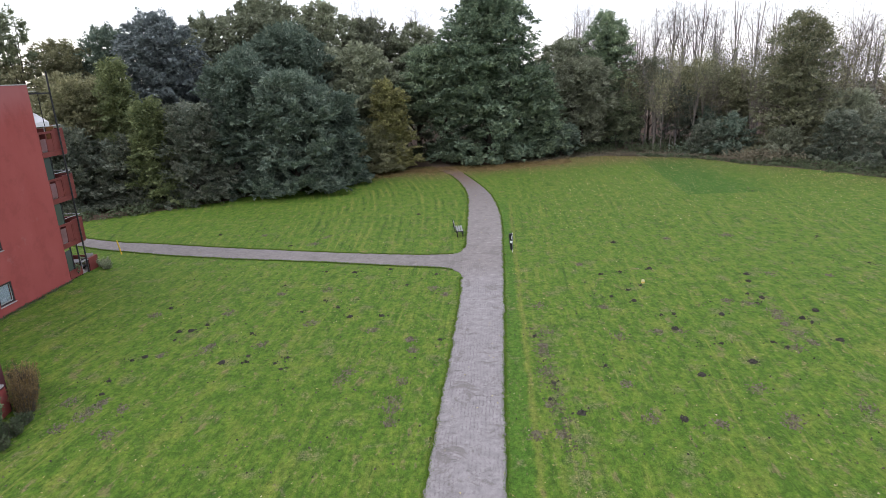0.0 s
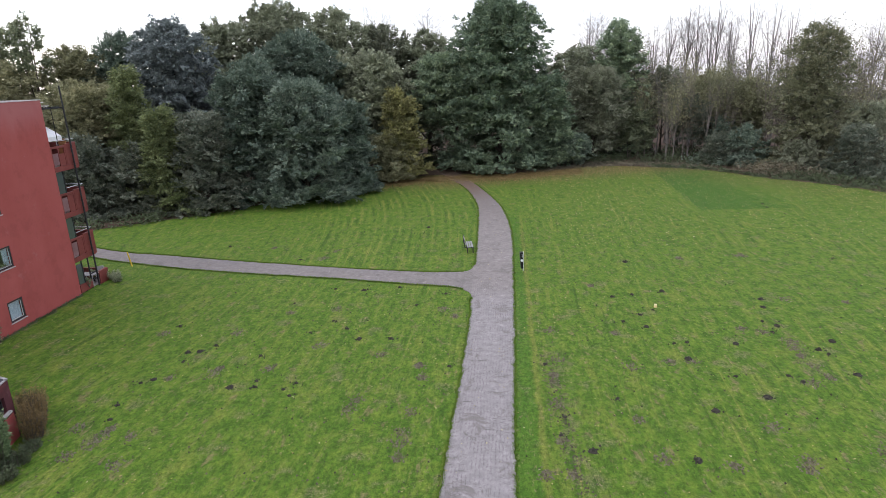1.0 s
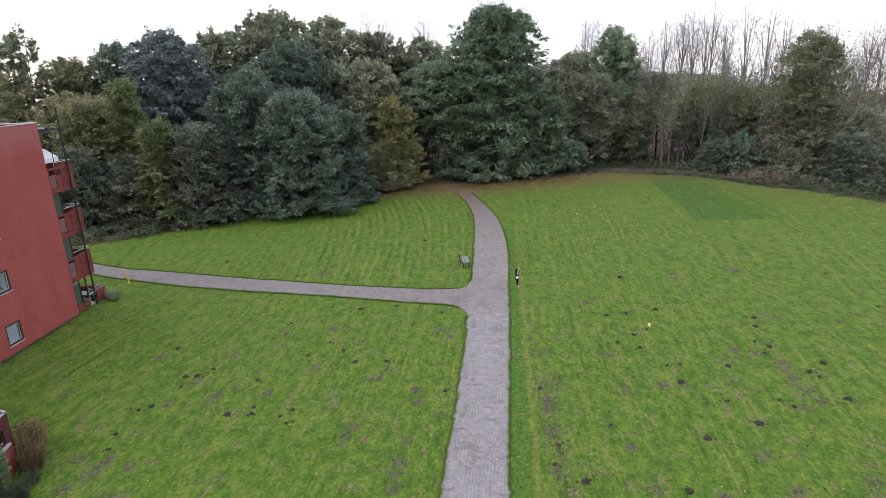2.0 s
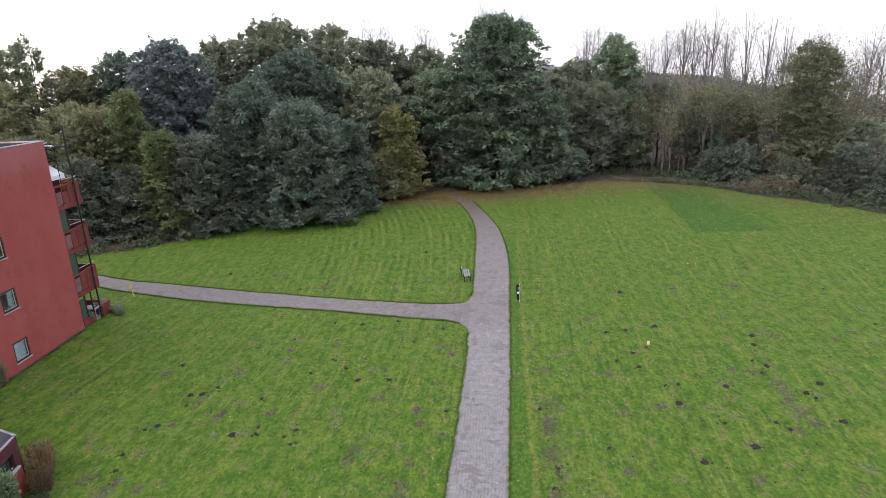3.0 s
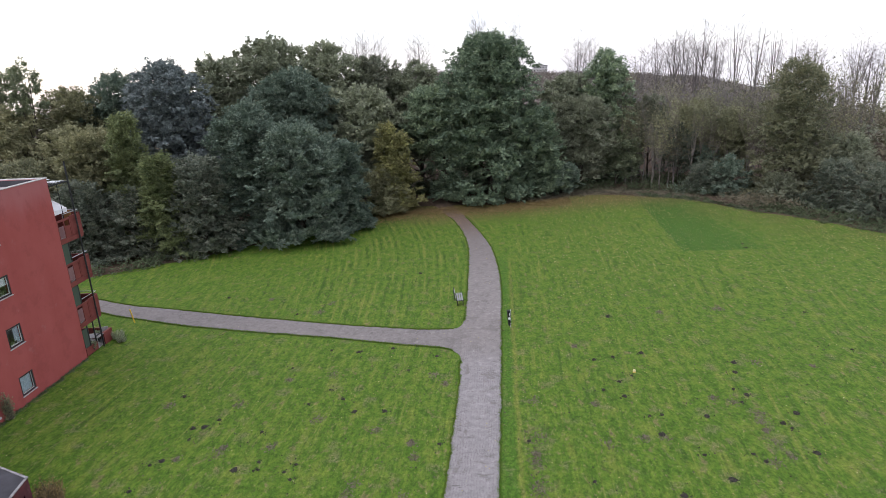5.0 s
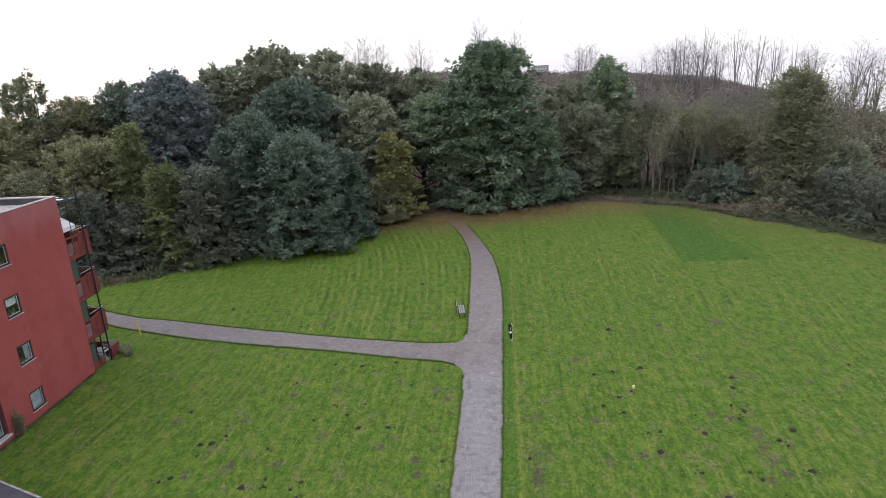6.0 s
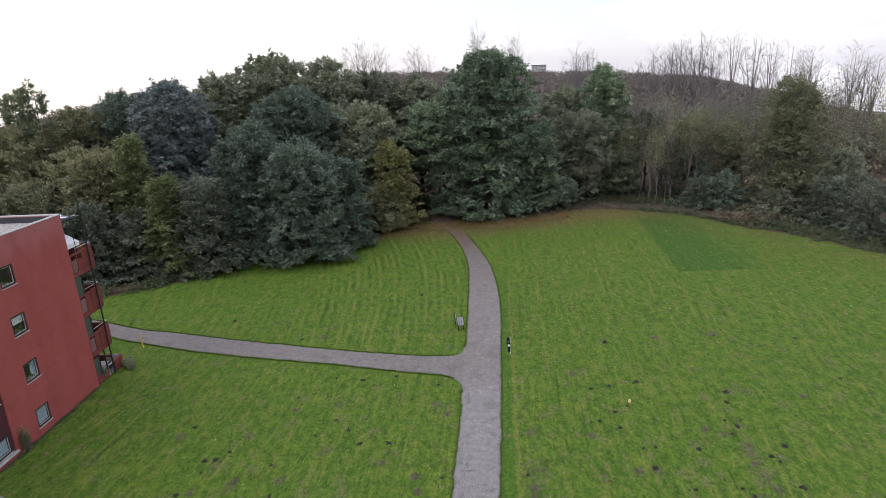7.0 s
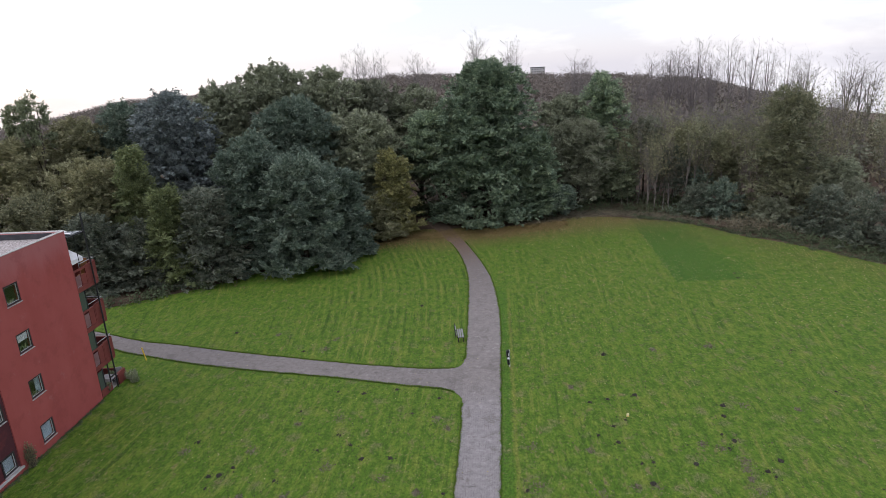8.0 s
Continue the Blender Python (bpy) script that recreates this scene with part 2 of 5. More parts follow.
def path_material(name, tone):
    n = Nodes(name)
    fine, mid, big = n.noise(38, 5, 0.75), n.noise(3.4, 7, 0.7), n.noise(0.5, 4)
    c = n.ramp(mid, (0.3, tuple(0.19 * t for t in tone)), (0.5, tuple(0.245 * t for t in tone)), (0.72, tuple(0.31 * t for t in tone)))
    split = n.node("ShaderNodeSeparateXYZ")
    n.link(n.position(), split.inputs[0])
    x, y = split.outputs[0], split.outputs[1]
    # rows of small pits worn along the path
    row = n.math("SINE", n.math("MULTIPLY", n.math("ADD", n.math("SUBTRACT", x, n.math("MULTIPLY", y, 0.058)), n.math("MULTIPLY", n.noise(0.8, 3), 0.3)), 52.0))
    pits = n.noise(1.0, 4, 0.7, n.position((16, 8, 1)))
    marks = n.math("MULTIPLY", n.math("MULTIPLY", n.step(row, -0.1, 0.8), n.step(pits, 0.46, 0.6)), n.math("MULTIPLY", n.step(big, 0.36, 0.56), n.step(y, 32, 24)))
    c = n.mix(n.math("MULTIPLY", marks, 0.75), c, (0.135, 0.12, 0.12))
    # smudges, darker along the older stretch
    older = n.math("MULTIPLY", n.step(n.math("ADD", y, n.math("MULTIPLY", mid, 4)), 25, 30), 0.6)
    c = n.mix(older, c, n.mix(1.0, c, (0.76, 0.72, 0.66), "MULTIPLY"))
    c = n.mix(n.math("MULTIPLY", n.step(n.math("ADD", y, n.math("MULTIPLY", mid, 8)), 40, 58), 0.7), c, n.mix(1.0, c, (0.72, 0.67, 0.64), "MULTIPLY"))
    smudge = n.math("MULTIPLY", n.step(n.noise(0.9, 7, 0.75, distortion=0.8), 0.53, 0.60), 0.85)
    c = n.mix(smudge, c, tuple(0.16 * t for t in (tone[0], tone[1] * 0.97, tone[2] * 0.92)))
    bloom = n.math("MULTIPLY", n.step(n.noise(1.3, 6, 0.7, n.position((1, 1, 1)), 0.4), 0.58, 0.68), 0.5)
    c = n.mix(bloom, c, tuple(0.37 * t for t in tone))
    # fine cracks and scuffs
    vein = n.math("ABSOLUTE", n.math("SUBTRACT", n.noise(1.1, 5, 0.7, distortion=1.5), 0.5))
    crack = n.math("MULTIPLY", n.step(vein, 0.014, 0.004), n.step(n.noise(0.7, 3), 0.5, 0.6))
    scuff = n.math("MULTIPLY", n.step(n.noise(1.0, 5, 0.7, n.position((2.2, 6.5, 1)), 1.0), 0.60, 0.645), n.step(n.noise(0.45, 2), 0.42, 0.55))
    c = n.mix(n.math("MULTIPLY", n.math("MAXIMUM", crack, scuff), 0.7), c, (0.10, 0.09, 0.085))
    c = n.mix(n.math("MULTIPLY", n.step(fine, 0.42, 0.66), 0.5), c, n.mix(1.0, c, (0.6, 0.58, 0.57), "MULTIPLY"))
    # brown leaves trodden in under the trees
    littered = n.math("MULTIPLY", n.step(n.math("ADD", y, n.math("MULTIPLY", mid, 14)), 56, 67), 0.92)
    c = n.mix(littered, c, n.ramp(pits, (0.4, (0.07, 0.05, 0.038)), (0.6, (0.19, 0.125, 0.085))))
    n.bump(n.math("SUBTRACT", fine, n.math("MULTIPLY", marks, 1.5)), 0.5, 0.012)
    return n.done(c, 0.85)


def render_wall_material(name, a, b):
    n = Nodes(name)
    big, fine = n.noise(0.5, 5, 0.6), n.noise(40, 4, 0.6)
    run = n.noise(1.0, 4, 0.6, n.position((0.9, 0.9, 0.3)))
    c = n.ramp(n.math("ADD", n.math("MULTIPLY", big, 0.5), n.math("MULTIPLY", run, 0.5)), (0.3, a), (0.7, b))
    z = n.node("ShaderNodeSeparateXYZ")
    n.link(n.position(), z.inputs[0])
    # pale bloom below the coping
    bloom = n.math("MULTIPLY", n.step(n.math("ADD", z.outputs[2], n.math("MULTIPLY", run, 3.0)), 10.4, 12.6), 0.35)
    c = n.mix(bloom, c, (0.36, 0.18, 0.19))
    scuff = n.math("MAXIMUM", n.step(n.noise(1.3, 6, 0.7), 0.60, 0.74), n.step(n.noise(9.0, 4, 0.7), 0.66, 0.74))
    c = n.mix(n.math("MULTIPLY", scuff, 0.32), c, (0.34, 0.19, 0.18))
    c = n.mix(n.math("MULTIPLY", n.step(n.noise(0.9, 6, 0.7), 0.5, 0.36), 0.3), c, (0.2, 0.045, 0.042))
    n.bump(fine, 0.25, 0.006)
    return n.done(c, 0.8, 0.0, 0.25)


def gravel_material():
    n = Nodes("roof_gravel")
    v = n.node("ShaderNodeTexVoronoi", Scale=16.0)
    n.link(n.position(), v.inputs["Vector"])
    c = n.ramp(v.outputs["Color"], (0.2, (0.2, 0.18, 0.17)), (0.8, (0.55, 0.5, 0.48)))
    c = n.mix(n.math("MULTIPLY", n.noise(0.8, 5), 0.5), c, (0.3, 0.27, 0.25))
    n.bump(v.outputs["Distance"], 0.8, 0.03)
    return n.done(c, 0.9)


def glass_material(name, tint):
    n = Nodes(name)
    n.done(tint, 0.06, 0.0, 0.6)
    wob = n.noise(1.5, 2)
    n.bump(wob, 0.05, 0.01)
    return n.m


def pane_material():
    """Clear glass that lets the room show and mirrors the sky at a slant."""
    n = Nodes("window_pane")
    n.done((0.9, 0.93, 0.93), 0.03, 0.0, 0.5)
    n.bsdf.inputs["Transmission Weight"].default_value = 1.0
    n.bsdf.inputs["IOR"].default_value = 1.45
    return n.m


M = {
    "lawn": lawn_material(),
    "path": path_material("worn_concrete_path", (1.055, 0.985, 0.96)),
    "asphalt": path_material("grey_side_path", (0.96, 0.9, 0.875)),
    "litter": plain("leaf_litter", (0.05, 0.035, 0.025), (0.13, 0.085, 0.055), 1.2, 14, 0.95, bump=0.8),
    "soil": plain("dark_soil", (0.012, 0.0115, 0.009), (0.066, 0.06, 0.046), 14, 60, 0.95, bump=0.9),
    "soil_dry": plain("dry_soil", (0.094, 0.08, 0.052), (0.232, 0.205, 0.148), 5, 40, 0.95, bump=0.9),
    "bark": plain("bark", (0.045, 0.038, 0.03), (0.12, 0.1, 0.08), 4, 30, 0.9, bump=0.8),
    "bark_pale": plain("pale_bark", (0.13, 0.112, 0.1), (0.24, 0.21, 0.185), 3, 30, 0.9, bump=0.6),
    "red": render_wall_material("red_render", (0.285, 0.062, 0.055), (0.345, 0.086, 0.077)),
    "maroon": render_wall_material("maroon_panel", (0.06, 0.018, 0.022), (0.092, 0.03, 0.036)),
    "red_panel": plain("red_panel", (0.13, 0.03, 0.026), (0.2, 0.05, 0.042), 2, 40, 0.6),
    "pink_panel": plain("faded_pink_panel", (0.15, 0.08, 0.085), (0.24, 0.135, 0.14), 2, 40, 0.35),
    "white": plain("white_metal", (0.66, 0.67, 0.68), (0.8, 0.8, 0.8), 2, 40, 0.45),
    "coping": plain("grey_coping", (0.36, 0.35, 0.34), (0.55, 0.54, 0.52), 2, 30, 0.6),
    "dark_metal": plain("dark_steel", (0.018, 0.019, 0.021), (0.04, 0.04, 0.043), 6, 60, 0.45, 0.3),
    "frame": plain("dark_window_frame", (0.02, 0.018, 0.02), (0.045, 0.04, 0.042), 5, 50, 0.45),
    "steel": plain("galvanised_steel", (0.32, 0.33, 0.35), (0.48, 0.49, 0.5), 5, 50, 0.4, 0.8),
    "bitumen": plain("bitumen_roof", (0.028, 0.028, 0.032), (0.065, 0.065, 0.072), 1.5, 30, 0.8),
    "gravel": gravel_material(),
    "stained": plain("stained_coping", (0.07, 0.068, 0.07), (0.42, 0.41, 0.40), 5, 30, 0.85),
    "concrete": plain("concrete", (0.25, 0.24, 0.23), (0.38, 0.37, 0.35), 2, 30, 0.85),
    "glass": glass_material("window_glass", (0.03, 0.04, 0.045)),
    "pane": pane_material(),
    "glass_green": glass_material("balcony_glass", (0.06, 0.075, 0.068)),
    "curtain": plain("net_curtain", (0.38, 0.45, 0.52), (0.56, 0.62, 0.68), 3, 40, 0.9),
    "black": plain("black_plastic", (0.006, 0.006, 0.007), (0.014, 0.014, 0.016), 6, 60, 0.5),
    "slat": plain("grey_bench_slat", (0.19, 0.19, 0.20), (0.34, 0.34, 0.35), 6, 50, 0.7),
    "yellow": plain("yellow_paint", (0.55, 0.36, 0.03), (0.72, 0.5, 0.06), 6, 50, 0.6),
    "cream": plain("cream_marker", (0.6, 0.5, 0.25), (0.75, 0.65, 0.38), 6, 50, 0.7),
    "wood": plain("orange_wood", (0.26, 0.12, 0.05), (0.4, 0.2, 0.08), 4, 50, 0.6),
    "leaf_dark": leaf_material("dark_green_leaves", (0.058, 0.083, 0.064), (0.136, 0.183, 0.138), (0.371, 0.433, 0.320)),
    "leaf_great": leaf_material("green_leaves", (0.071, 0.106, 0.071), (0.177, 0.239, 0.158), (0.497, 0.581, 0.350)),
    "leaf_larch": leaf_material("light_green_leaves", (0.076, 0.099, 0.049), (0.189, 0.223, 0.104), (0.415, 0.461, 0.210)),
    "leaf_blue": leaf_material("blue_green_leaves", (0.070, 0.086, 0.088), (0.159, 0.188, 0.182), (0.364, 0.415, 0.394)),
    "leaf_mid": leaf_material("mid_green_leaves", (0.092, 0.114, 0.075), (0.213, 0.247, 0.149), (0.463, 0.490, 0.302)),
    "leaf_yellow": leaf_material("yellowing_leaves", (0.075, 0.078, 0.040), (0.200, 0.200, 0.088), (0.500, 0.470, 0.200)),
    "leaf_olive": leaf_material("olive_brown_leaves", (0.102, 0.110, 0.063), (0.231, 0.233, 0.133), (0.481, 0.460, 0.268)),
    "leaf_brown": leaf_material("brown_leaves", (0.073, 0.067, 0.048), (0.156, 0.139, 0.096), (0.28, 0.245, 0.163)),
    "leaf_ivy": leaf_material("ivy_leaves", (0.040, 0.056, 0.034), (0.086, 0.111, 0.060), (0.178, 0.213, 0.111)),
    "leaf_grey": leaf_material("grey_olive_leaves", (0.104, 0.118, 0.082), (0.231, 0.256, 0.172), (0.483, 0.510, 0.344)),
    "leaf_tangle": leaf_material("thin_olive_leaves", (0.092, 0.101, 0.074), (0.196, 0.212, 0.148), (0.36, 0.376, 0.255)),
    "leaf_khaki": leaf_material("khaki_leaves", (0.081, 0.090, 0.057), (0.190, 0.199, 0.122), (0.404, 0.392, 0.230)),
    # the dark green leaves again, darkened in colour to stand for canopy shade
    "leaf_shaded": leaf_material("shade_darkened_leaves", (0.051, 0.064, 0.047), (0.120, 0.143, 0.106), (0.293, 0.310, 0.229)),
    "leaf_rust": leaf_material("rust_brown_leaves", (0.082, 0.058, 0.025), (0.21, 0.145, 0.062), (0.39, 0.29, 0.14)),
    "leaf_pale": leaf_material("pale_green_leaves", (0.05, 0.085, 0.034), (0.145, 0.21, 0.095), (0.36, 0.43, 0.25)),
    "bark_grey": plain("grey_twigs", (0.125, 0.112, 0.107), (0.24, 0.216, 0.208), 3, 30, 0.9, bump=0.6),
    "soil_mid": plain("trodden_soil", (0.054, 0.047, 0.03), (0.136, 0.12, 0.085), 6, 50, 0.95, bump=0.9),
    "sill": plain("stained_sill", (0.26, 0.25, 0.25), (0.46, 0.44, 0.43), 3, 40, 0.7),
    "fallen": leaf_material("pale_fallen_leaves", (0.170, 0.130, 0.040), (0.360, 0.300, 0.120), (0.600, 0.550, 0.400)),
    "blade": leaf_material("grass_blades", (0.055, 0.115, 0.014), (0.100, 0.178, 0.024), (0.180, 0.235, 0.045)),
    # brown lightened in the colour itself for the haze of distance
    "far_wood": leaf_material("far_woodland", (0.087, 0.077, 0.068), (0.152, 0.132, 0.114), (0.225, 0.194, 0.162)),
}


# ---------------------------------------------------------------- mesh helpers
def mesh_of(name, verts, faces, material, smooth=False):
    me = bpy.data.meshes.new(name)
    me.from_pydata([tuple(v) for v in verts], [], faces)
    me.materials.append(M[material])
    if smooth:
        me.shade_smooth()
    me.update()
    return me


def quads_mesh(name, corners, material):
    """corners: (n, k, 3) array; every row becomes one loose face."""
    n, k = corners.shape[:2]
    me = bpy.data.meshes.new(name)
    me.vertices.add(n * k)
    me.vertices.foreach_set("co", corners.astype(np.float32).ravel())
    me.loops.add(n * k)
    me.loops.foreach_set("vertex_index", np.arange(n * k, dtype=np.int32))
    me.polygons.add(n)
    me.polygons.foreach_set("loop_start", np.arange(0, n * k, k, dtype=np.int32))
    me.materials.append(M[material])
    me.update(calc_edges=True)
    return me


def child(name, me, parent, label="", m=None):
    ob = new(name, me)
    ob.parent = parent
    if m is not None:
        ob.matrix_basis = m
    if label:
        tagged(ob, label)
    return ob


def part(name, bm, material, parent, label="", bevel=0.0):
    if bevel:
        bmesh.ops.bevel(bm, geom=list(bm.edges), offset=bevel, segments=1, affect="EDGES")
    bmesh.ops.recalc_face_normals(bm, faces=list(bm.faces))
    me = bpy.data.meshes.new(name)
    bm.to_mesh(me)
    bm.free()
    me.materials.append(M[material])
    return child(name, me, parent, label)


def box(x0, y0, z0, x1, y1, z1, bm=None):
    bm = bm or bmesh.new()
    m = Matrix.LocRotScale(((x0 + x1) / 2, (y0 + y1) / 2, (z0 + z1) / 2), None, (abs(x1 - x0), abs(y1 - y0), abs(z1 - z0)))
    bmesh.ops.create_cube(bm, size=1, matrix=m)
    return bm


def tube(points, radii, sides=6, verts=None, faces=None):
    """A tapered tube along the points, added to verts and faces."""
    verts, faces = ([] if verts is None else verts), ([] if faces is None else faces)
    base = len(verts)
    pts = [Vector(p) for p in points]
    for i, (p, r) in enumerate(zip(pts, radii)):
        d = (pts[min(i + 1, len(pts) - 1)] - pts[max(i - 1, 0)]).normalized()
        a = d.orthogonal().normalized()
        b = d.cross(a)
        for k in range(sides):
            w = 2 * math.pi * k / sides
            verts.append(p + a * (r * math.cos(w)) + b * (r * math.sin(w)))
    for i in range(len(pts) - 1):
        for k in range(sides):
            a0, a1 = base + i * sides + k, base + i * sides + (k + 1) % sides
            faces.append((a0, a1, a1 + sides, a0 + sides))
    faces.append(tuple(base + k for k in reversed(range(sides))))
    faces.append(tuple(base + (len(pts) - 1) * sides + k for k in range(sides)))
    return verts, faces


def pole_bm(p, q, r, sides=8):
    v, f = tube([p, q], [r, r], sides)
    bm = bmesh.new()
    vs = [bm.verts.new(c) for c in v]
    for face in f:
        bm.faces.new([vs[i] for i in face])
    return bm


def thing(name, at, label, category, group="", kind="", turn=0.0):
    ob = new(name)
    ob.empty_display_size = 0.2
    ob.matrix_basis = pose(*at, 0, 0, turn)
    return tagged(ob, label, category, group, kind)


def curve_through(points, step=0.5):
    """A smooth line through the points (Catmull-Rom)."""
    p = np.array(points, float)
    p = np.vstack([2 * p[0] - p[1], p, 2 * p[-1] - p[-2]])
    outp = []
    for i in range(1, len(p) - 2):
        n = max(2, int(np.linalg.norm(p[i + 1] - p[i]) / step))
        for s in np.arange(n) / n:
            outp.append(0.5 * (2 * p[i] + (p[i + 1] - p[i - 1]) * s + (2 * p[i - 1] - 5 * p[i] + 4 * p[i + 1] - p[i + 2]) * s**2
                               + (3 * p[i] - p[i - 1] - 3 * p[i + 1] + p[i + 2]) * s**3))
    outp.append(p[-2])
    return np.array(outp)


def unit(a):
    return a / np.maximum(np.linalg.norm(a, axis=-1, keepdims=True), 1e-9)


def leaf_faces(rng, pos, axis, normal, length, width):
    """Pointed leaves, one blade each."""
    axis = unit(axis)
    side = unit(np.cross(axis, normal))
    length, width = length[:, None], width[:, None]
    return np.stack([pos + side * width * 0.5, pos + axis * length, pos - side * width * 0.5], 1)


# ---------------------------------------------------------------- ground, lawn, paths
RIDGE = ((-3000, -60), (-701, -45), (-500, -8), (-178, 4), (-95, 12), (101, 3), (214, -2), (351, -15), (416, -35), (514, -55), (605, -75), (3000, -140))


def terrain(x, y):
    """The height of the land: level round the lawn, a wooded ridge far behind, falling away to one side."""
    r = np.maximum(y, 1.0)
    prof = np.interp(x / r * 900, [p[0] for p in RIDGE], [p[1] for p in RIDGE])
    rise = np.clip((y - 110) / 790, 0, 1)
    z = prof * rise**1.15 - np.maximum(y - 900, 0) * 0.12
    return z


def build_ground():
    xs = np.unique(np.concatenate([np.arange(-80, 80, 4.0), np.linspace(-3500, -80, 40), np.linspace(80, 3500, 40), np.linspace(-700, 500, 60)]))
    ys = np.unique(np.concatenate([np.linspace(-2500, -40, 12), np.arange(-40, 120, 4.0), np.linspace(120, 900, 40), np.linspace(900, 4500, 14)]))
    gx, gy = np.meshgrid(xs, ys)
    gz = terrain(gx, gy) - 0.03
    v = np.stack([gx, gy, gz], -1).reshape(-1, 3)
    nx = len(xs)
    f = [(j * nx + i, j * nx + i + 1, (j + 1) * nx + i + 1, (j + 1) * nx + i) for j in range(len(ys) - 1) for i in range(nx - 1)]
    ob = new("ground", mesh_of("ground", v, f, "litter", True))
    tagged(ob, "brown woodland floor of leaf litter running to wooded hills", "ground", kind="structure")


EDGE_WOOD = ((-60, 30), (-42, 37), (-32, 42.2), (-26.8, 45.6), (-22.5, 48.6), (-18.4, 53), (-15.7, 56.5), (-11.7, 61.4), (-8.1, 64.2), (-4.3, 66.4), (0.6, 66.3), (5.4, 66),
             (12.4, 68), (14.9, 69.8), (19.6, 69.4), (22.7, 68.1), (28.1, 64.4), (31.8, 58.5), (35.5, 54.4), (38.6, 49.3), (42.5, 42), (48, 30), (52, 10), (54, -10))


def build_lawn():
    edge = curve_through(EDGE_WOOD, 0.6)
    wob = np.array([noise.noise(Vector((p[0] * 0.8, p[1] * 0.8, 3))) * 0.35 for p in edge])
    edge[:, 1] += wob
    bm = bmesh.new()
    ring = [bm.verts.new((x, y, 0)) for x, y in edge]
    ring += [bm.verts.new(c) for c in ((54, -60, 0), (-60, -60, 0))]
    top = bm.faces.new(ring)
    ext = bmesh.ops.extrude_face_region(bm, geom=[top])
    bmesh.ops.translate(bm, verts=[v for v in ext["geom"] if isinstance(v, bmesh.types.BMVert)], vec=(0, 0, -0.12))
    bmesh.ops.recalc_face_normals(bm, faces=list(bm.faces))
    bmesh.ops.triangulate(bm, faces=list(bm.faces))
    me = bpy.data.meshes.new("lawn")
    bm.to_mesh(me)
    bm.free()
    me.materials.append(M["lawn"])
    ob = new("lawn", me)
    tagged(ob, "mown green lawn with yellowed stripes and bare patches", "lawn", kind="structure")


PATH_LEFT = ((-3.2, -30), (-1.2, -5), (-0.3, 6), (0.1, 12.0), (0.37, 15.5), (0.59, 19.0), (0.76, 22.4), (0.82, 24.6), (0.85, 26.2), (0.9, 29.5), (1.08, 31.3),
             (1.27, 37.1), (1.42, 43), (1.36, 48.6), (0.84, 53.6), (-0.1, 58.4), (-1.15, 61.8), (-2.3, 65.5), (-4.0, 71))
PATH_RIGHT = ((-0.7, -30), (1.2, -5), (1.9, 6), (2.26, 12.0), (2.43, 14.7), (2.73, 19), (2.96, 22.4), (3.21, 26.6), (3.4, 30.1), (3.74, 35.6), (3.84, 41.2),
              (3.52, 47.4), (2.66, 53), (1.57, 58.2), (0.63, 62.2), (-0.4, 66), (-1.8, 71))
SIDE_LOW = ((1.9, 23.4), (0.95, 24.5), (0.72, 25.75), (0, 26.55), (-1.2, 26.95), (-3.6, 27.5), (-7.3, 28.5), (-11.1, 29.35), (-15.2, 30.3), (-18.7, 31.3), (-22.1, 32.5), (-24.8, 33.55), (-33, 37.5))
SIDE_UP = ((1.9, 32.6), (1.12, 31.2), (0.86, 30.0), (0.4, 29.45), (-1.0, 29.4), (-3.9, 29.85), (-7.75, 30.7), (-11.85, 31.75), (-16.2, 32.95), (-21, 34.4), (-24.6, 35.45), (-33, 39.2))


def ribbon(name, left, right, z, label, seed, material):
    """A slab between two lines, with a ragged, crumbling edge."""
    def even(line):
        c = curve_through(line, 0.15)
        d = np.concatenate([[0], np.cumsum(np.linalg.norm(np.diff(c, axis=0), axis=1))])
        return c, d / d[-1], d[-1]
    (a, ta, la), (b, tb, lb) = even(left), even(right)
    n = int(max(la, lb) / 0.15)
    s = np.linspace(0, 1, n)
    pa = np.stack([np.interp(s, ta, a[:, k]) for k in (0, 1)], 1)
    pb = np.stack([np.interp(s, tb, b[:, k]) for k in (0, 1)], 1)
    across = pb - pa
    across /= np.linalg.norm(across, axis=1)[:, None]
    rag = lambda q, o: noise.noise(Vector((q[0] * 1.3, q[1] * 1.3, o))) * 0.06 + noise.noise(Vector((q[0] * 4.5, q[1] * 4.5, o))) * 0.075
    pa += across * np.array([rag(q, seed) for q in pa])[:, None]
    pb += across * np.array([rag(q, seed + 9) for q in pb])[:, None]
    v, f = [], []
    for i in range(n):
        for q, dz in ((pa[i] - across[i] * 0.05, -0.05), (pa[i], z), (pb[i], z), (pb[i] + across[i] * 0.05, -0.05)):
            v.append((q[0], q[1], dz))
    for i in range(n - 1):
        for k in range(3):
            f.append((4 * i + k, 4 * i + k + 1, 4 * i + k + 5, 4 * i + k + 4))
    me = mesh_of(name, v, f, material)
    bm = bmesh.new()
    bm.from_mesh(me)
    bmesh.ops.recalc_face_normals(bm, faces=list(bm.faces))
    bm.to_mesh(me)
    bm.free()
    ob = new(name, me)
    tagged(ob, label, "path", kind="structure")
    return pa, pb


build_ground()
build_lawn()
main_edges = ribbon("path_main", PATH_LEFT, PATH_RIGHT, 0.028, "worn pale grey concrete footpath with crumbling grassy edges", 1.0, "path")
side_edges = ribbon("path_side", SIDE_LOW, SIDE_UP, 0.022, "grey asphalt side path joining the main footpath", 5.0, "asphalt")


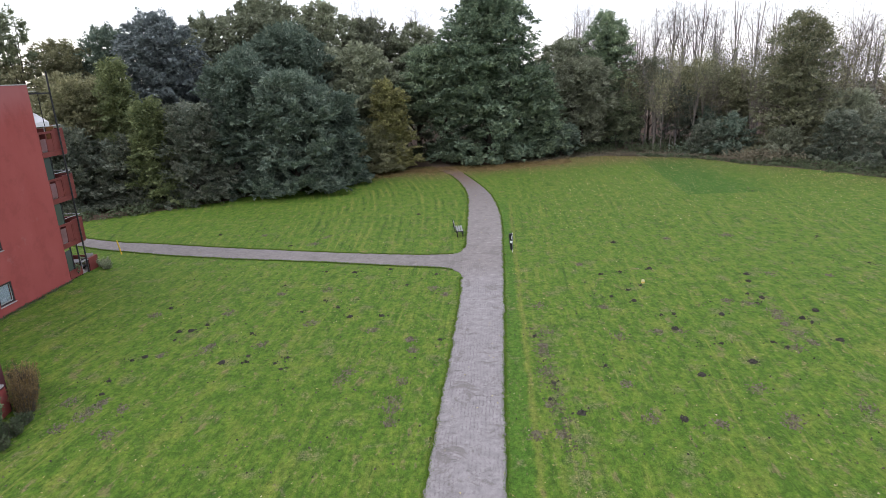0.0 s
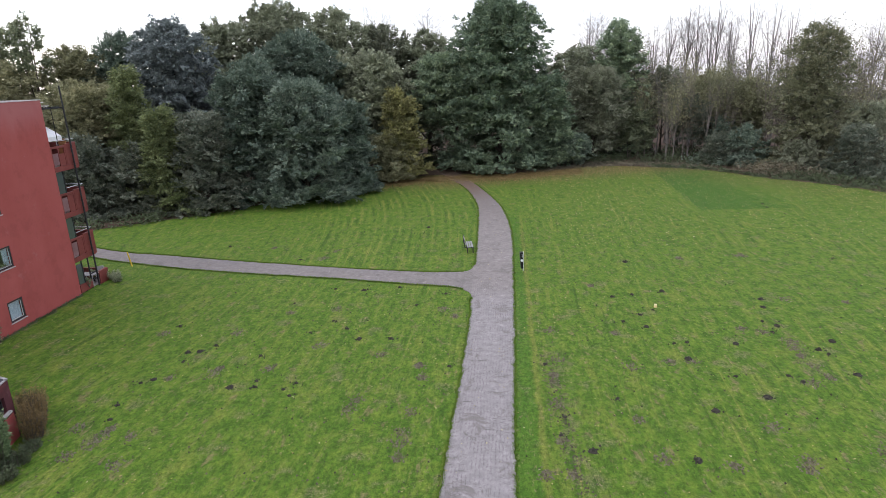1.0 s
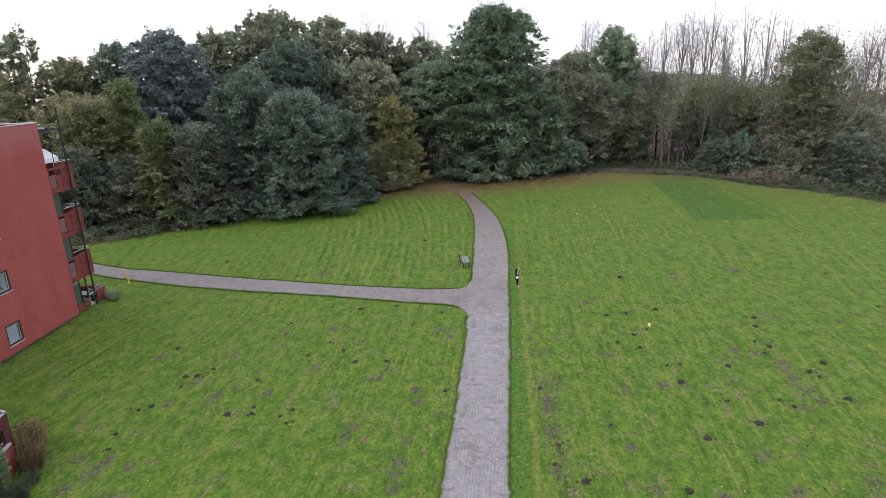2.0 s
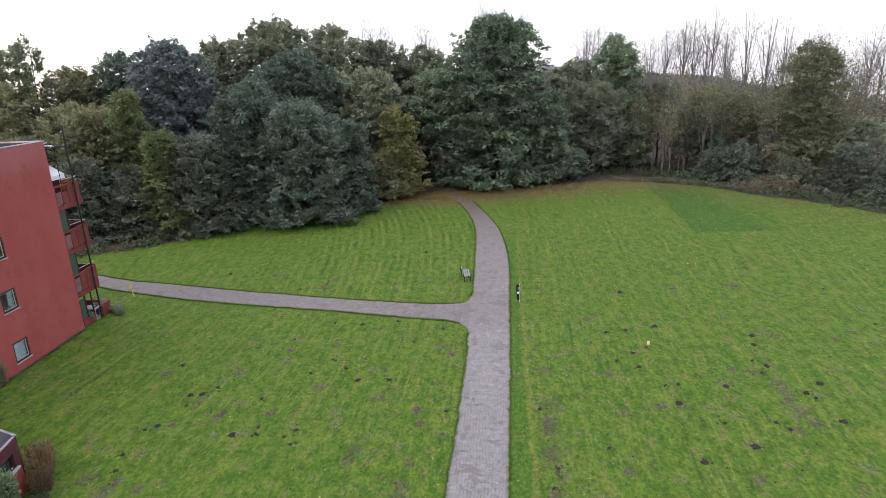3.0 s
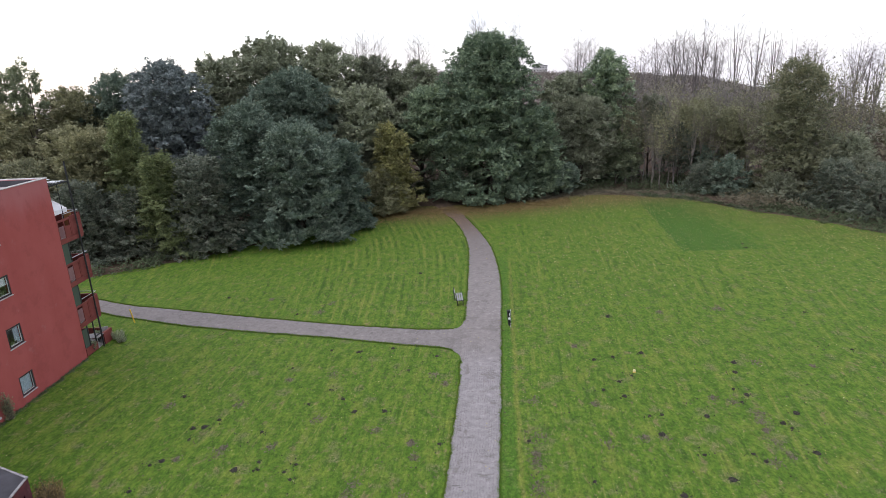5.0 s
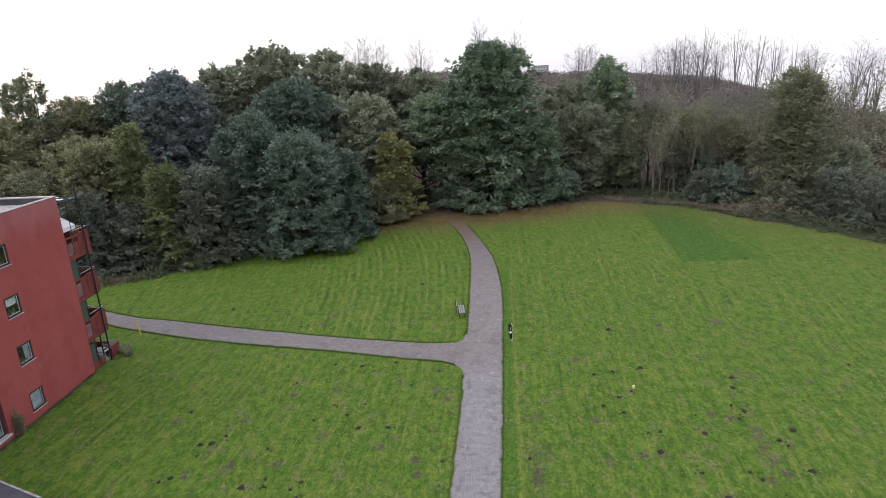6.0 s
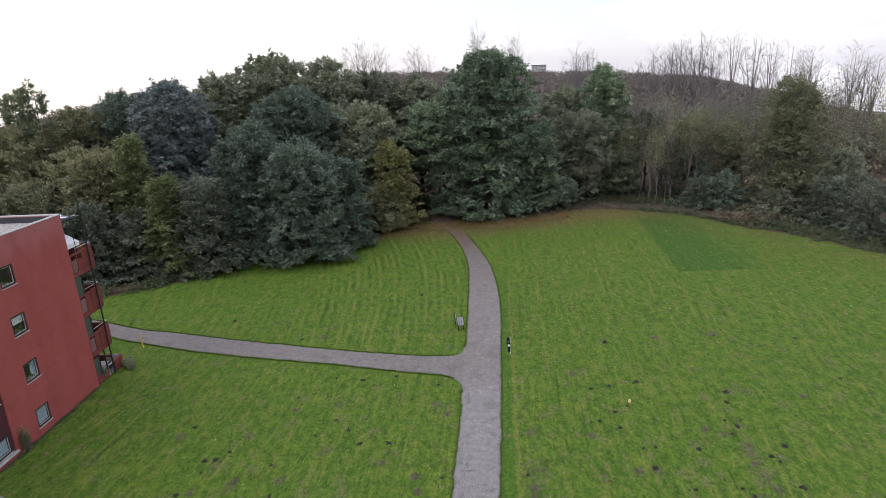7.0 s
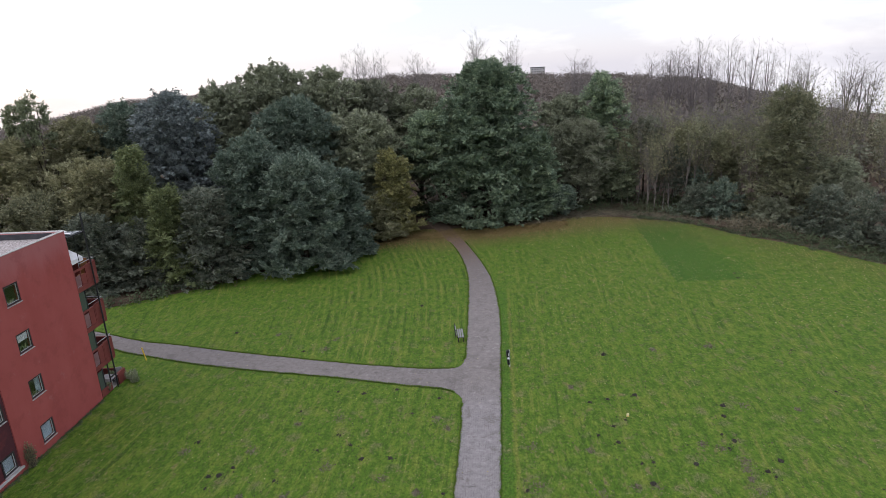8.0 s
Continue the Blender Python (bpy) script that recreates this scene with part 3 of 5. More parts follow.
# ---------------------------------------------------------------- the flats
def holed_wall(u0, u1, z0, z1, thick, holes):
    """A wall in the plane x = 0 from y = -u1 to -u0, thick towards -x, with openings (ua, ub, za, zb) through it."""
    us = sorted({u0, u1, *(h[0] for h in holes), *(h[1] for h in holes)})
    zs = sorted({z0, z1, *(h[2] for h in holes), *(h[3] for h in holes)})
    solid = lambda i, j: 0 <= i < len(us) - 1 and 0 <= j < len(zs) - 1 and not any(
        h[0] - 1e-6 <= us[i] and us[i + 1] <= h[1] + 1e-6 and h[2] - 1e-6 <= zs[j] and zs[j + 1] <= h[3] + 1e-6 for h in holes)
    bm = bmesh.new()
    keep = {}

    def vert(u, z, x):
        key = (round(u, 4), round(z, 4), x)
        if key not in keep:
            keep[key] = bm.verts.new((x, -u, z))
        return keep[key]

    def quad(*c):
        bm.faces.new([vert(*p) for p in c])

    for i in range(len(us) - 1):
        for j in range(len(zs) - 1):
            if not solid(i, j):
                continue
            a, b, c, d = us[i], us[i + 1], zs[j], zs[j + 1]
            quad((a, c, 0), (b, c, 0), (b, d, 0), (a, d, 0))
            quad((a, c, -thick), (a, d, -thick), (b, d, -thick), (b, c, -thick))
            for di, dj, p, q in ((-1, 0, (a, c), (a, d)), (1, 0, (b, d), (b, c)), (0, -1, (b, c), (a, c)), (0, 1, (a, d), (b, d))):
                if not solid(i + di, j + dj):
                    quad((*p, 0), (*q, 0), (*q, -thick), (*p, -thick))
    return bm


def window(parent, u0, u1, z0, z1, hang):
    """A casement in the facade: dark frame, panes, a pale sill and what is seen behind the glass."""
    w = new("window")
    w.parent = parent
    x = -0.02
    bm = bmesh.new()
    t = 0.085
    box(x - 0.1, -u1 + 0.004, z0 + 0.004, x, -u0 - 0.004, z0 + t, bm)
    box(x - 0.1, -u1 + 0.004, z1 - t, x, -u0 - 0.004, z1 - 0.004, bm)
    box(x - 0.1, -u1 + 0.004, z0 + t, x, -u1 + t, z1 - t, bm)
    box(x - 0.1, -u0 - t, z0 + t, x, -u0 - 0.004, z1 - t, bm)
    part("frame", bm, "frame", w)
    inner = bmesh.new()
    s = 0.028
    for y0, y1, c0, c1 in ((-u1 + t, -u0 - t, z0 + t, z0 + t + s), (-u1 + t, -u0 - t, z1 - t - s, z1 - t), (-u1 + t, -u1 + t + s, z0 + t + s, z1 - t - s), (-u0 - t - s, -u0 - t, z0 + t + s, z1 - t - s)):
        box(x - 0.07, y0, c0, x - 0.03, y1, c1, inner)
    part("casement", inner, "coping", w, "pale casement inside the dark frame")
    part("pane", box(x - 0.06, -u1 + t + s, z0 + t + s, x - 0.05, -u0 - t - s, z1 - t - s), "pane", w, "clear window glass").visible_shadow = False
    part("sill", box(-0.018, -u1 - 0.03, z0 - 0.045, 0.05, -u0 + 0.03, z0 - 0.002), "sill", w, "stained stone sill")
    if hang:
        k = 24
        top = z1 - t
        low = {"curtain": z0 + t, "blind": z1 - t - (z1 - z0) * 0.42, "drape": z0 + t}[hang]
        ya, yb = -u1 + t, -u0 - t
        if hang == "drape":
            ya = yb - (yb - ya) * 0.4
        v = []
        for q in range(k + 1):
            y = ya + (yb - ya) * q / k
            dx = -0.16 + 0.02 * math.sin(q * 1.9)
            v += [(x + dx, y, low), (x + dx, y, top)]
        f = [(2 * q, 2 * q + 2, 2 * q + 3, 2 * q + 1) for q in range(k)]
        child("blind" if hang == "blind" else "curtain", mesh_of("curtain", v, f, "white" if hang == "blind" else "curtain"), w, "white roller blind behind the glass" if hang == "blind" else "pale net curtain behind the glass")
    return w


def window_plant(parent, u, z, seed):
    """A pot plant on the inside sill."""
    rg = np.random.default_rng(seed)
    bm = bmesh.new()
    bmesh.ops.create_cone(bm, cap_ends=True, segments=10, radius1=0.05, radius2=0.07, depth=0.12, matrix=pose(-0.22, -u, z + 0.06))
    pot = part("pot", bm, "white", parent, "white flower pot on the window sill")
    n = 60
    d = rg.normal(size=(n, 3)) * [0.4, 1, 0.6] + [0, 0, 0.8]
    p = np.array([-0.22, -u, z + 0.12]) + rg.normal(size=(n, 3)) * 0.03
    ln = 0.1 + 0.14 * rg.random(n)
    child("foliage", quads_mesh("foliage", leaf_faces(rg, p, d, rg.normal(size=(n, 3)), ln, ln * 0.45), "leaf_mid"), pot, "green pot plant")


def build_flats():
    b = thing("apartment_building", (-22.1, 26.55, 0), "four-storey red rendered apartment building with balconies and a gravel roof", "building")
    top, deep, long_ = 11.12, 14.0, 15.5
    rows = [0.5, 3.2, 5.86, 8.52]
    wins = [(4.42, 5.46, z, z + 1.08) for z in rows]
    bays = [(7.45, 8.4, z - 0.02, z + 0.95) for z in rows]
    panel = (7.25, 11.2, 0.4, 9.9)
    part("wall", holed_wall(0.3, long_, -0.3, top, 0.3, wins + [panel]), "red", b)
    part("wall", box(-deep, -0.3, -0.3, 0, 0, top), "red", b)
    part("wall", box(-deep, -long_ + 0.002, -0.3, -deep + 0.3, -0.302, top), "red", b)
    part("wall", box(-deep + 0.3, -long_, -0.3, -0.302, -long_ + 0.3, top), "red", b)
    bm = holed_wall(panel[0], panel[1], panel[2], panel[3], 0.18, bays + [(9.2, 10.3, z - 0.02, z + 0.95) for z in rows])
    bmesh.ops.translate(bm, verts=list(bm.verts), vec=(-0.06, 0, 0))
    part("cladding_panel", bm, "maroon", b, "dark maroon cladding panel")
    part("ledge", box(-0.05, -panel[1], 0.3, 0.12, -panel[0] + 0.05, 0.39), "coping", b, "grey stone ledge below the cladding")
    for i, (u0, u1, z0, z1) in enumerate(wins):
        w = window(b, u0, u1, z0, z1, ("curtain", "drape", "blind", None)[i])
        part("inner_sill", box(-0.6, -u1, z0 - 0.02, -0.3, -u0, z0 + 0.02), "white", w)
        if i:
            window_plant(w, u0 + 0.4, z0 + 0.02, 500 + i)
            window_plant(w, u0 + 0.75, z0 + 0.02, 510 + i)
    for u0, u1, z0, z1 in bays + [(9.2, 10.3, z - 0.02, z + 0.95) for z in rows]:
        window(b, u0, u1, z0, z1, "curtain")
    part("interior_floor", box(-deep + 0.31, -long_ + 0.31, 2.4, -0.31, -0.31, 2.5), "concrete", b)
    part("back_partition", box(-1.6, -long_ + 0.31, 0.0, -1.5, -0.31, 10.3), "concrete", b)
    # roof
    part("roof", box(-deep + 0.3, -long_ + 0.3, 10.4, -0.3, -0.3, 10.78), "gravel", b, "gravel-covered flat roof")
    for x0, y0, x1, y1 in ((-0.07, -long_, 0.03, 0.03), (-deep, -0.2, -0.072, 0.03), (-deep, -long_, -deep + 0.3, -0.302)):
        part("coping", box(x0, y0, top, x1, y1, top + 0.045), "coping", b, "pale metal coping on the parapet")
    for x0, y0, x1, y1 in ((-deep + 0.3, -0.36, -0.302, -0.302),):
        part("upstand", box(x0, y0, 10.782, x1, y1, top - 0.01), "bitumen", b, "dark bitumen upstand")
    bm = bmesh.new()
    rise = [bm.verts.new(c) for c in ((-0.301, -long_ + 0.301, 10.785), (-1.3, -long_ + 0.301, 10.785), (-0.301, -long_ + 0.301, 11.1), (-0.301, -0.37, 10.785), (-1.3, -0.37, 10.785), (-0.301, -0.37, 11.1))]
    for q in ((0, 1, 2), (5, 4, 3), (0, 3, 4, 1), (1, 4, 5, 2), (2, 5, 3, 0)):
        bm.faces.new([rise[i] for i in q])
    part("gravel_bank", bm, "gravel", b, "gravel banked against the parapet")
    part("parapet_gravel", box(-0.3, -long_ + 0.3, top + 0.001, -0.072, -0.302, top + 0.02), "gravel", b, "gravel lying up to the coping")
    part("aerial", pole_bm((-4.2, -1.2, 10.6), (-4.2, -1.2, 12.0), 0.02, 6), "steel", b, "thin steel aerial")
    # balconies
    for k, zf in enumerate((2.08, 4.72, 7.36)):
        bal = new("balcony")
        bal.parent = b
        part("slab", box(-5.2, 0.0, zf - 0.08, -0.1, 1.95, zf + 0.1), "concrete", bal)
        part("edge_beam", box(-0.095, 0.02, zf - 0.16, 0.0, 2.1, zf + 0.12), "red_panel", bal)
        part("side_panel", box(-0.09, 1.22, zf + 0.125, -0.01, 2.1, zf + 1.3), "red_panel", bal, "red balcony side panel", 0.01)
        part("front_panel", box(-5.2, 2.11, zf - 0.1, -0.02, 2.2, zf + 1.34), "red_panel", bal, "red balcony front panel", 0.01)
        part("top_rail", box(-0.085, 0.02, zf + 1.12, -0.015, 1.215, zf + 1.24), "red_panel", bal)
        for y in (0.02, 0.6, 1.13):
            part("baluster", box(-0.08, y, zf + 0.125, -0.02, y + 0.08, zf + 1.115), "red_panel", bal)
        part("infill", box(-0.06, 0.11, zf + 0.2, -0.04, 0.59, zf + (0.85 if k == 2 else 1.0)), "pink_panel", bal, "faded pink infill panel", 0.009)
        part("infill", box(-0.06, 0.69, zf + 0.13, -0.04, 1.12, zf + (0.8 if k == 2 else 1.1)), "red_panel", bal, "red infill panel")
        part("handrail", pole_bm((-0.05, 0.7, zf + 1.5), (-0.05, 2.1, zf + 1.5), 0.022), "steel", bal, "steel handrail")
        part("handrail", pole_bm((-5.1, 2.15, zf + 1.5), (-0.05, 2.15, zf + 1.5), 0.022), "steel", bal, "steel handrail")
        if k < 2:
            part("windscreen", box(-0.06, 0.04, zf + 1.25, -0.045, 0.6, zf + 2.45), "glass_green", bal, "greenish glass windscreen")
            part("post", box(-0.08, 0.6, zf + 1.25, -0.02, 0.66, zf + 2.48), "dark_metal", bal)
        part("door", box(-3.2, 0.005, zf + 0.1, -0.9, 0.05, zf + 2.2), "glass", bal, "dark glazed balcony door")
    part("terrace_slab", box(-5.2, 0.0, -0.2, -0.12, 2.6, 0.06), "concrete", b)
    part("terrace_wall", box(-0.1, 0.05, 0.062, 0.0, 1.2, 0.55), "red_panel", b, "red terrace wall")
    part("terrace_screen", box(-0.08, 0.1, 0.56, -0.05, 0.55, 1.75), "glass_green", b, "greenish terrace screen")
    part("terrace_wall", box(-0.1, 1.9, -0.1, 0.04, 2.7, 0.8), "red_panel", b, "red terrace wall")
    part("terrace_wall", box(-5.2, 2.705, -0.1, 0.04, 2.8, 0.8), "red_panel", b, "red terrace wall")
    part("railing", box(-0.08, 1.2, 0.85, -0.02, 1.9, 0.91), "dark_metal", b)
    part("railing", box(-0.08, 1.2, 0.45, -0.02, 1.9, 0.5), "dark_metal", b)
    for y in (0.6, 1.2, 1.85):
        part("post", pole_bm((-0.05, y, 0.0), (-0.05, y, 2.0), 0.045), "dark_metal", b)
    part("column", pole_bm((0.1, 1.62, 0.0), (0.1, 1.62, 11.85), 0.048, 10), "dark_metal", b, "tall dark steel balcony column")
    part("column", pole_bm((-5.0, 2.3, 0.0), (-5.0, 2.3, 10.6), 0.05, 10), "dark_metal", b, "tall dark steel balcony column")
    for y, z in ((0.12, 10.98), (0.5, 10.78)):
        part("canopy_slat", box(-1.6, y, z, -0.12, y + 0.3, z + 0.03), "white", b, "white canopy slat")
    part("canopy_glass", box(-5.0, 0.05, 10.715, -0.04, 1.54, 10.735), "glass", b, "dark glass canopy over the top balcony")
    part("canopy_arm", box(-0.03, 0.0, 10.62, 0.06, 1.62, 10.7), "dark_metal", b)
    part("canopy_arm", box(-5.1, 1.55, 10.62, -0.03, 1.64, 10.7), "dark_metal", b)
    part("hanging_rod", pole_bm((-0.1, 0.85, 8.6), (-0.1, 0.85, 10.65), 0.02), "dark_metal", b)


def build_parasol():
    """The white awning that stands on the top balcony."""
    t = thing("balcony_awning", (-22.95, 27.35, 7.46), "white fabric awning standing on the top balcony", "awning")
    v = [(-0.6, -0.75, 1.8), (0.55, -0.75, 1.65), (0.55, 0.75, 1.65), (-0.6, 0.75, 1.8), (-0.05, 0.0, 2.2), (0.05, -0.5, 2.14), (0.05, 0.4, 2.17)]
    v += [(x, y, z - 0.25) for x, y, z in v[:4]]
    f = [(0, 1, 5), (1, 2, 6, 4, 5), (2, 3, 6), (3, 0, 5, 4, 6), (0, 7, 8, 1), (1, 8, 9, 2), (2, 9, 10, 3), (3, 10, 7, 0), (7, 10, 9, 8)]
    child("canopy", mesh_of("canopy", v, f, "white"), t)
    for x, y in ((-0.5, -0.65), (0.25, -0.65), (0.25, 0.65), (-0.5, 0.65)):
        part("leg", pole_bm((x, y, 0), (x, y, 1.6), 0.02, 6), "steel", t)
    chair = thing("balcony_chair", (-22.65, 28.15, 7.46), "orange-brown wooden chair on the top balcony", "chair")
    part("seat", box(-0.25, -0.25, 0.42, 0.25, 0.25, 0.47), "wood", chair)
    part("backrest", box(-0.25, 0.2, 0.47, 0.25, 0.25, 1.45), "wood", chair, bevel=0.01)
    for x in (-0.22, 0.22):
        for y in (-0.22, 0.22):
            part("leg", box(x - 0.02, y - 0.02, 0, x + 0.02, y + 0.02, 0.42), "wood", chair)


def prism(points, z0, z1):
    """An upright block over a plan."""
    bm = bmesh.new()
    face = bm.faces.new([bm.verts.new((x, y, z0)) for x, y in points])
    ext = bmesh.ops.extrude_face_region(bm, geom=[face])
    bmesh.ops.translate(bm, verts=[v for v in ext["geom"] if isinstance(v, bmesh.types.BMVert)], vec=(0, 0, z1 - z0))
    return bm


def build_annex():
    """The low flat-roofed bay at the edge of the lawn, its walls meeting at a blunt corner."""
    b = thing("garden_annex", (-15.1, 12.22, 0), "low red garden annex with a dark flat roof", "building", turn=10)
    # local frame: corner at the origin, window wall along -y, back wall slanting away
    h = 2.15
    bx, by = -math.cos(radians(33)), math.sin(radians(33))
    nx, ny = -by, bx
    back = lambda s0, s1, d0, d1: [(bx * s0 + nx * d0, by * s0 + ny * d0), (bx * s1 + nx * d0, by * s1 + ny * d0), (bx * s1 + nx * d1, by * s1 + ny * d1), (bx * s0 + nx * d1, by * s0 + ny * d1)]
    part("wall", holed_wall(0.0, 4.0, 0.95, h, 0.25, [(0.4, 2.2, 1.15, 1.7)]), "maroon", b, "maroon upper wall")
    bm = box(-0.25, -4.0, 0.0, 0.03, 0.0, 0.945)
    bmesh.ops.bevel(bm, geom=[e for e in bm.edges if abs(e.verts[0].co.z - e.verts[1].co.z) > 0.5], offset=0.14, segments=5, affect="EDGES")
    part("wall", bm, "red", b, "red rounded lower wall")
    part("wall", prism(back(0.01, 4.2, 0.0, 0.25), 0.0, h), "maroon", b)
    part("roof", prism(back(0.07, 4.2, 0.063, 0.1)[:2] + [(-5.5, by * 4.2 - 0.06), (-5.5, -4.0), (-0.078, -4.0)], h + 0.001, h + 0.014), "bitumen", b, "dark bitumen flat roof")
    part("coping", box(-0.075, -4.0, h, 0.015, -0.02, h + 0.03), "stained", b, "pale stained coping")
    part("coping", prism(back(-0.02, 4.2, -0.02, 0.06), h + 0.004, h + 0.034), "stained", b, "pale stained coping")
    w = new("window")
    w.parent = b
    part("pane", box(-0.17, -2.15, 1.2, -0.15, -0.45, 1.65), "glass", w, "dark window glass")
    bm = bmesh.new()
    for y0, z0, y1, z1 in ((-2.2, 1.15, -0.4, 1.2), (-2.2, 1.65, -0.4, 1.7), (-2.2, 1.2, -2.15, 1.65), (-0.45, 1.2, -0.4, 1.65)):
        box(-0.2, y0, z0, -0.1, y1, z1, bm)
    part("frame", bm, "frame", w)
    part("sill", box(-0.1, -2.3, 1.06, 0.1, -0.3, 1.14), "sill", w, "stained stone sill")


build_flats()
build_parasol()
build_annex()


# ---------------------------------------------------------------- trees
def crown_faces(rng, lobes, sprays, per, size, reach, droop, core=0.10):
    """Flat, tiered boughs over the lobes of a crown, each one set with sprays of leaves, and foliage inside."""
    lob = np.array(lobes, float)
    area = lob[:, 3] * lob[:, 5]
    size *= 0.66
    each, per = 8, int(per * 1.25) + 1
    count = int(sprays * 2.3 / each)
    pick = rng.choice(len(lob), count, p=area / area.sum())
    d = unit(rng.normal(size=(count, 3)))
    d[:, 2] = np.where(d[:, 2] < -0.2, -d[:, 2], d[:, 2])
    rad = 0.58 + 0.42 * rng.random(count)
    pos = lob[pick, :3] + d * lob[pick, 3:] * rad[:, None]
    # drop boughs that lie deep inside another lobe or below the ground, and thin the side turned to the wood
    inside = np.zeros(count, bool)
    for L in lob:
        inside |= (((pos - L[:3]) / (L[3:] * 0.68)) ** 2).sum(1) < 1
    keep = (~inside | (rng.random(count) < 0.2)) & (pos[:, 2] > 0.25) & ((d[:, 1] < 0.5) | (rng.random(count) < 0.6))
    pos, d, pick = pos[keep], d[keep], pick[keep]
    n = len(pos)
    ax = d * [1, 1, 0.55] + rng.normal(size=(n, 3)) * 0.28
    ax[:, 2] += rng.normal(size=n) * 0.15 + 0.12 - droop
    ax = unit(ax)
    up = unit(np.array([0, 0, 1.0]) + d * 0.55 + rng.normal(size=(n, 3)) * 0.18)
    lat = unit(np.cross(ax, up))
    up = np.cross(lat, ax)
    up *= np.sign(up[:, 2:3] + 1e-6)
    length = np.minimum(1.45, 0.35 + lob[pick, 3] * 0.5) * (0.6 + 0.7 * rng.random(n)) * min(1.0, 0.35 + 0.65 * reach)
    length *= np.clip(1.9 - 1.25 * pos[:, 2] / lob[:, 2].max(), 0.6, 1.0)
    # the sprays of a bough: a tapering fan along its axis
    s = rng.random((n, each)) ** 0.85
    q = rng.uniform(-1, 1, (n, each)) * 0.5 * (1.12 - s)
    p = pos[:, None] + ax[:, None] * (s * length[:, None])[..., None] + lat[:, None] * (q * length[:, None])[..., None]
    high = np.clip(3.0 * pos[:, 2] / lob[:, 2].max() - 1.9, 0.0, 1.0)[:, None]
    p = p + up[:, None] * (rng.normal(size=(n, each)) * (0.07 + 0.2 * high) - 0.16 * q**2)[..., None]
    p[..., 2] -= s**2 * length[:, None] * droop
    sa = unit(ax[:, None] + lat[:, None] * (np.sign(q) * (0.25 + np.abs(q)))[..., None] + rng.normal(size=(n, each, 3)) * 0.2)
    # the leaves of a spray, to both sides of its stem
    t = rng.random((n, each, per))
    hand = rng.uniform(-1, 1, (n, each, per))
    span = 0.42 * reach * (0.6 + 0.8 * rng.random((n, each, 1)))
    sl = np.cross(sa, np.broadcast_to(up[:, None], sa.shape))
    lp = p[:, :, None] + sa[:, :, None] * (t * span)[..., None] + sl[:, :, None] * (hand * span * 0.45 * (1.1 - t))[..., None]
    lp = lp + rng.normal(size=lp.shape) * 0.035
    out = sa[:, :, None] * (0.5 + t[..., None]) + sl[:, :, None] * hand[..., None] + rng.normal(size=lp.shape) * 0.3
    nor = up[:, None, None] + rng.normal(size=lp.shape) * (0.42 + 0.5 * high[:, :, None, None])
    lp = lp + rng.normal(size=lp.shape) * (0.11 * high)[:, :, None, None]
    m = n * each * per
    lp, out, nor = lp.reshape(m, 3), out.reshape(m, 3), nor.reshape(m, 3)
    ok = lp[:, 2] > 0.08
    lp, out, nor = lp[ok], out[ok], nor[ok]
    ln = size * (0.55 + 0.9 * rng.random(len(lp)))
    faces = [leaf_faces(rng, lp, out, nor, ln, ln * 0.72)]
    k = int(sprays * per * core * 1.4)
    pick = rng.choice(len(lob), k, p=area / area.sum())
    d = unit(rng.normal(size=(k, 3)))
    pos = lob[pick, :3] + d * lob[pick, 3:] * (0.25 + 0.4 * rng.random((k, 1)))
    ln = size * (1.4 + 1.0 * rng.random(k))
    pos[:, 2] = np.maximum(pos[:, 2], 0.1 + ln * 0.5)
    faces.append(leaf_faces(rng, pos, rng.normal(size=(k, 3)) * [1, 1, 0.5], d + rng.normal(size=(k, 3)) * 0.6, ln, ln))
    return np.concatenate(faces)


def lobes_of(rng, height, radius, shape, count, low, tier=1.0):
    """The lobes of a crown: round, cone or column shaped, from the height fraction low to the top."""
    out = []
    for i in range(count):
        h = low + (1 - low) * (i + 0.5) / count
        s = (h - low) / (1 - low)
        env = {"round": math.sqrt(max(0.03, 1 - (1.55 * s - 0.55) ** 2)) if s > 0.35 else 0.8 + 0.55 * s,
               "cone": 1.02 - 0.92 * s, "column": 0.95 - 0.55 * s * s, "skirt": max(0.12, 1 - s**2.2) ** 0.6, "dome": max(0.1, 1 - s**3) ** 0.5}[shape]
        a = i * 2.4 + rng.random() * 0.8
        lr = radius * (0.20 + 0.16 * rng.random()) * (0.55 + 0.45 * env) * (1.5 - 0.5 * tier)
        c = max(0.0, radius * env - lr) * (0.75 + 0.25 * rng.random())
        z = min(height * h, height - lr * 0.75)
        out.append((c * math.cos(a), c * math.sin(a), z, lr, lr, lr * (0.5 + 0.25 * rng.random()) * tier))
    if shape in ("skirt", "dome"):
        for i in range(12):
            a = i * 0.5236 + rng.random() * 0.3
            lr = radius * (0.2 + 0.08 * rng.random())
            c = radius * (0.58 + 0.18 * rng.random())
            out.append((c * math.cos(a), c * math.sin(a), 0.35 + 0.06 * height * rng.random(), lr, lr, lr * 0.6))
    for s in (0.3, 0.55, 0.78):
        env = {"round": 0.62, "cone": 0.6 * (1.05 - s), "column": 0.55, "skirt": 0.62 * (1.1 - 0.5 * s), "dome": 0.62 * (1.1 - 0.4 * s)}[shape]
        out.append((0, 0, height * (low + (1 - low) * s), radius * env, radius * env, height * (1 - low) * 0.2))
    return out


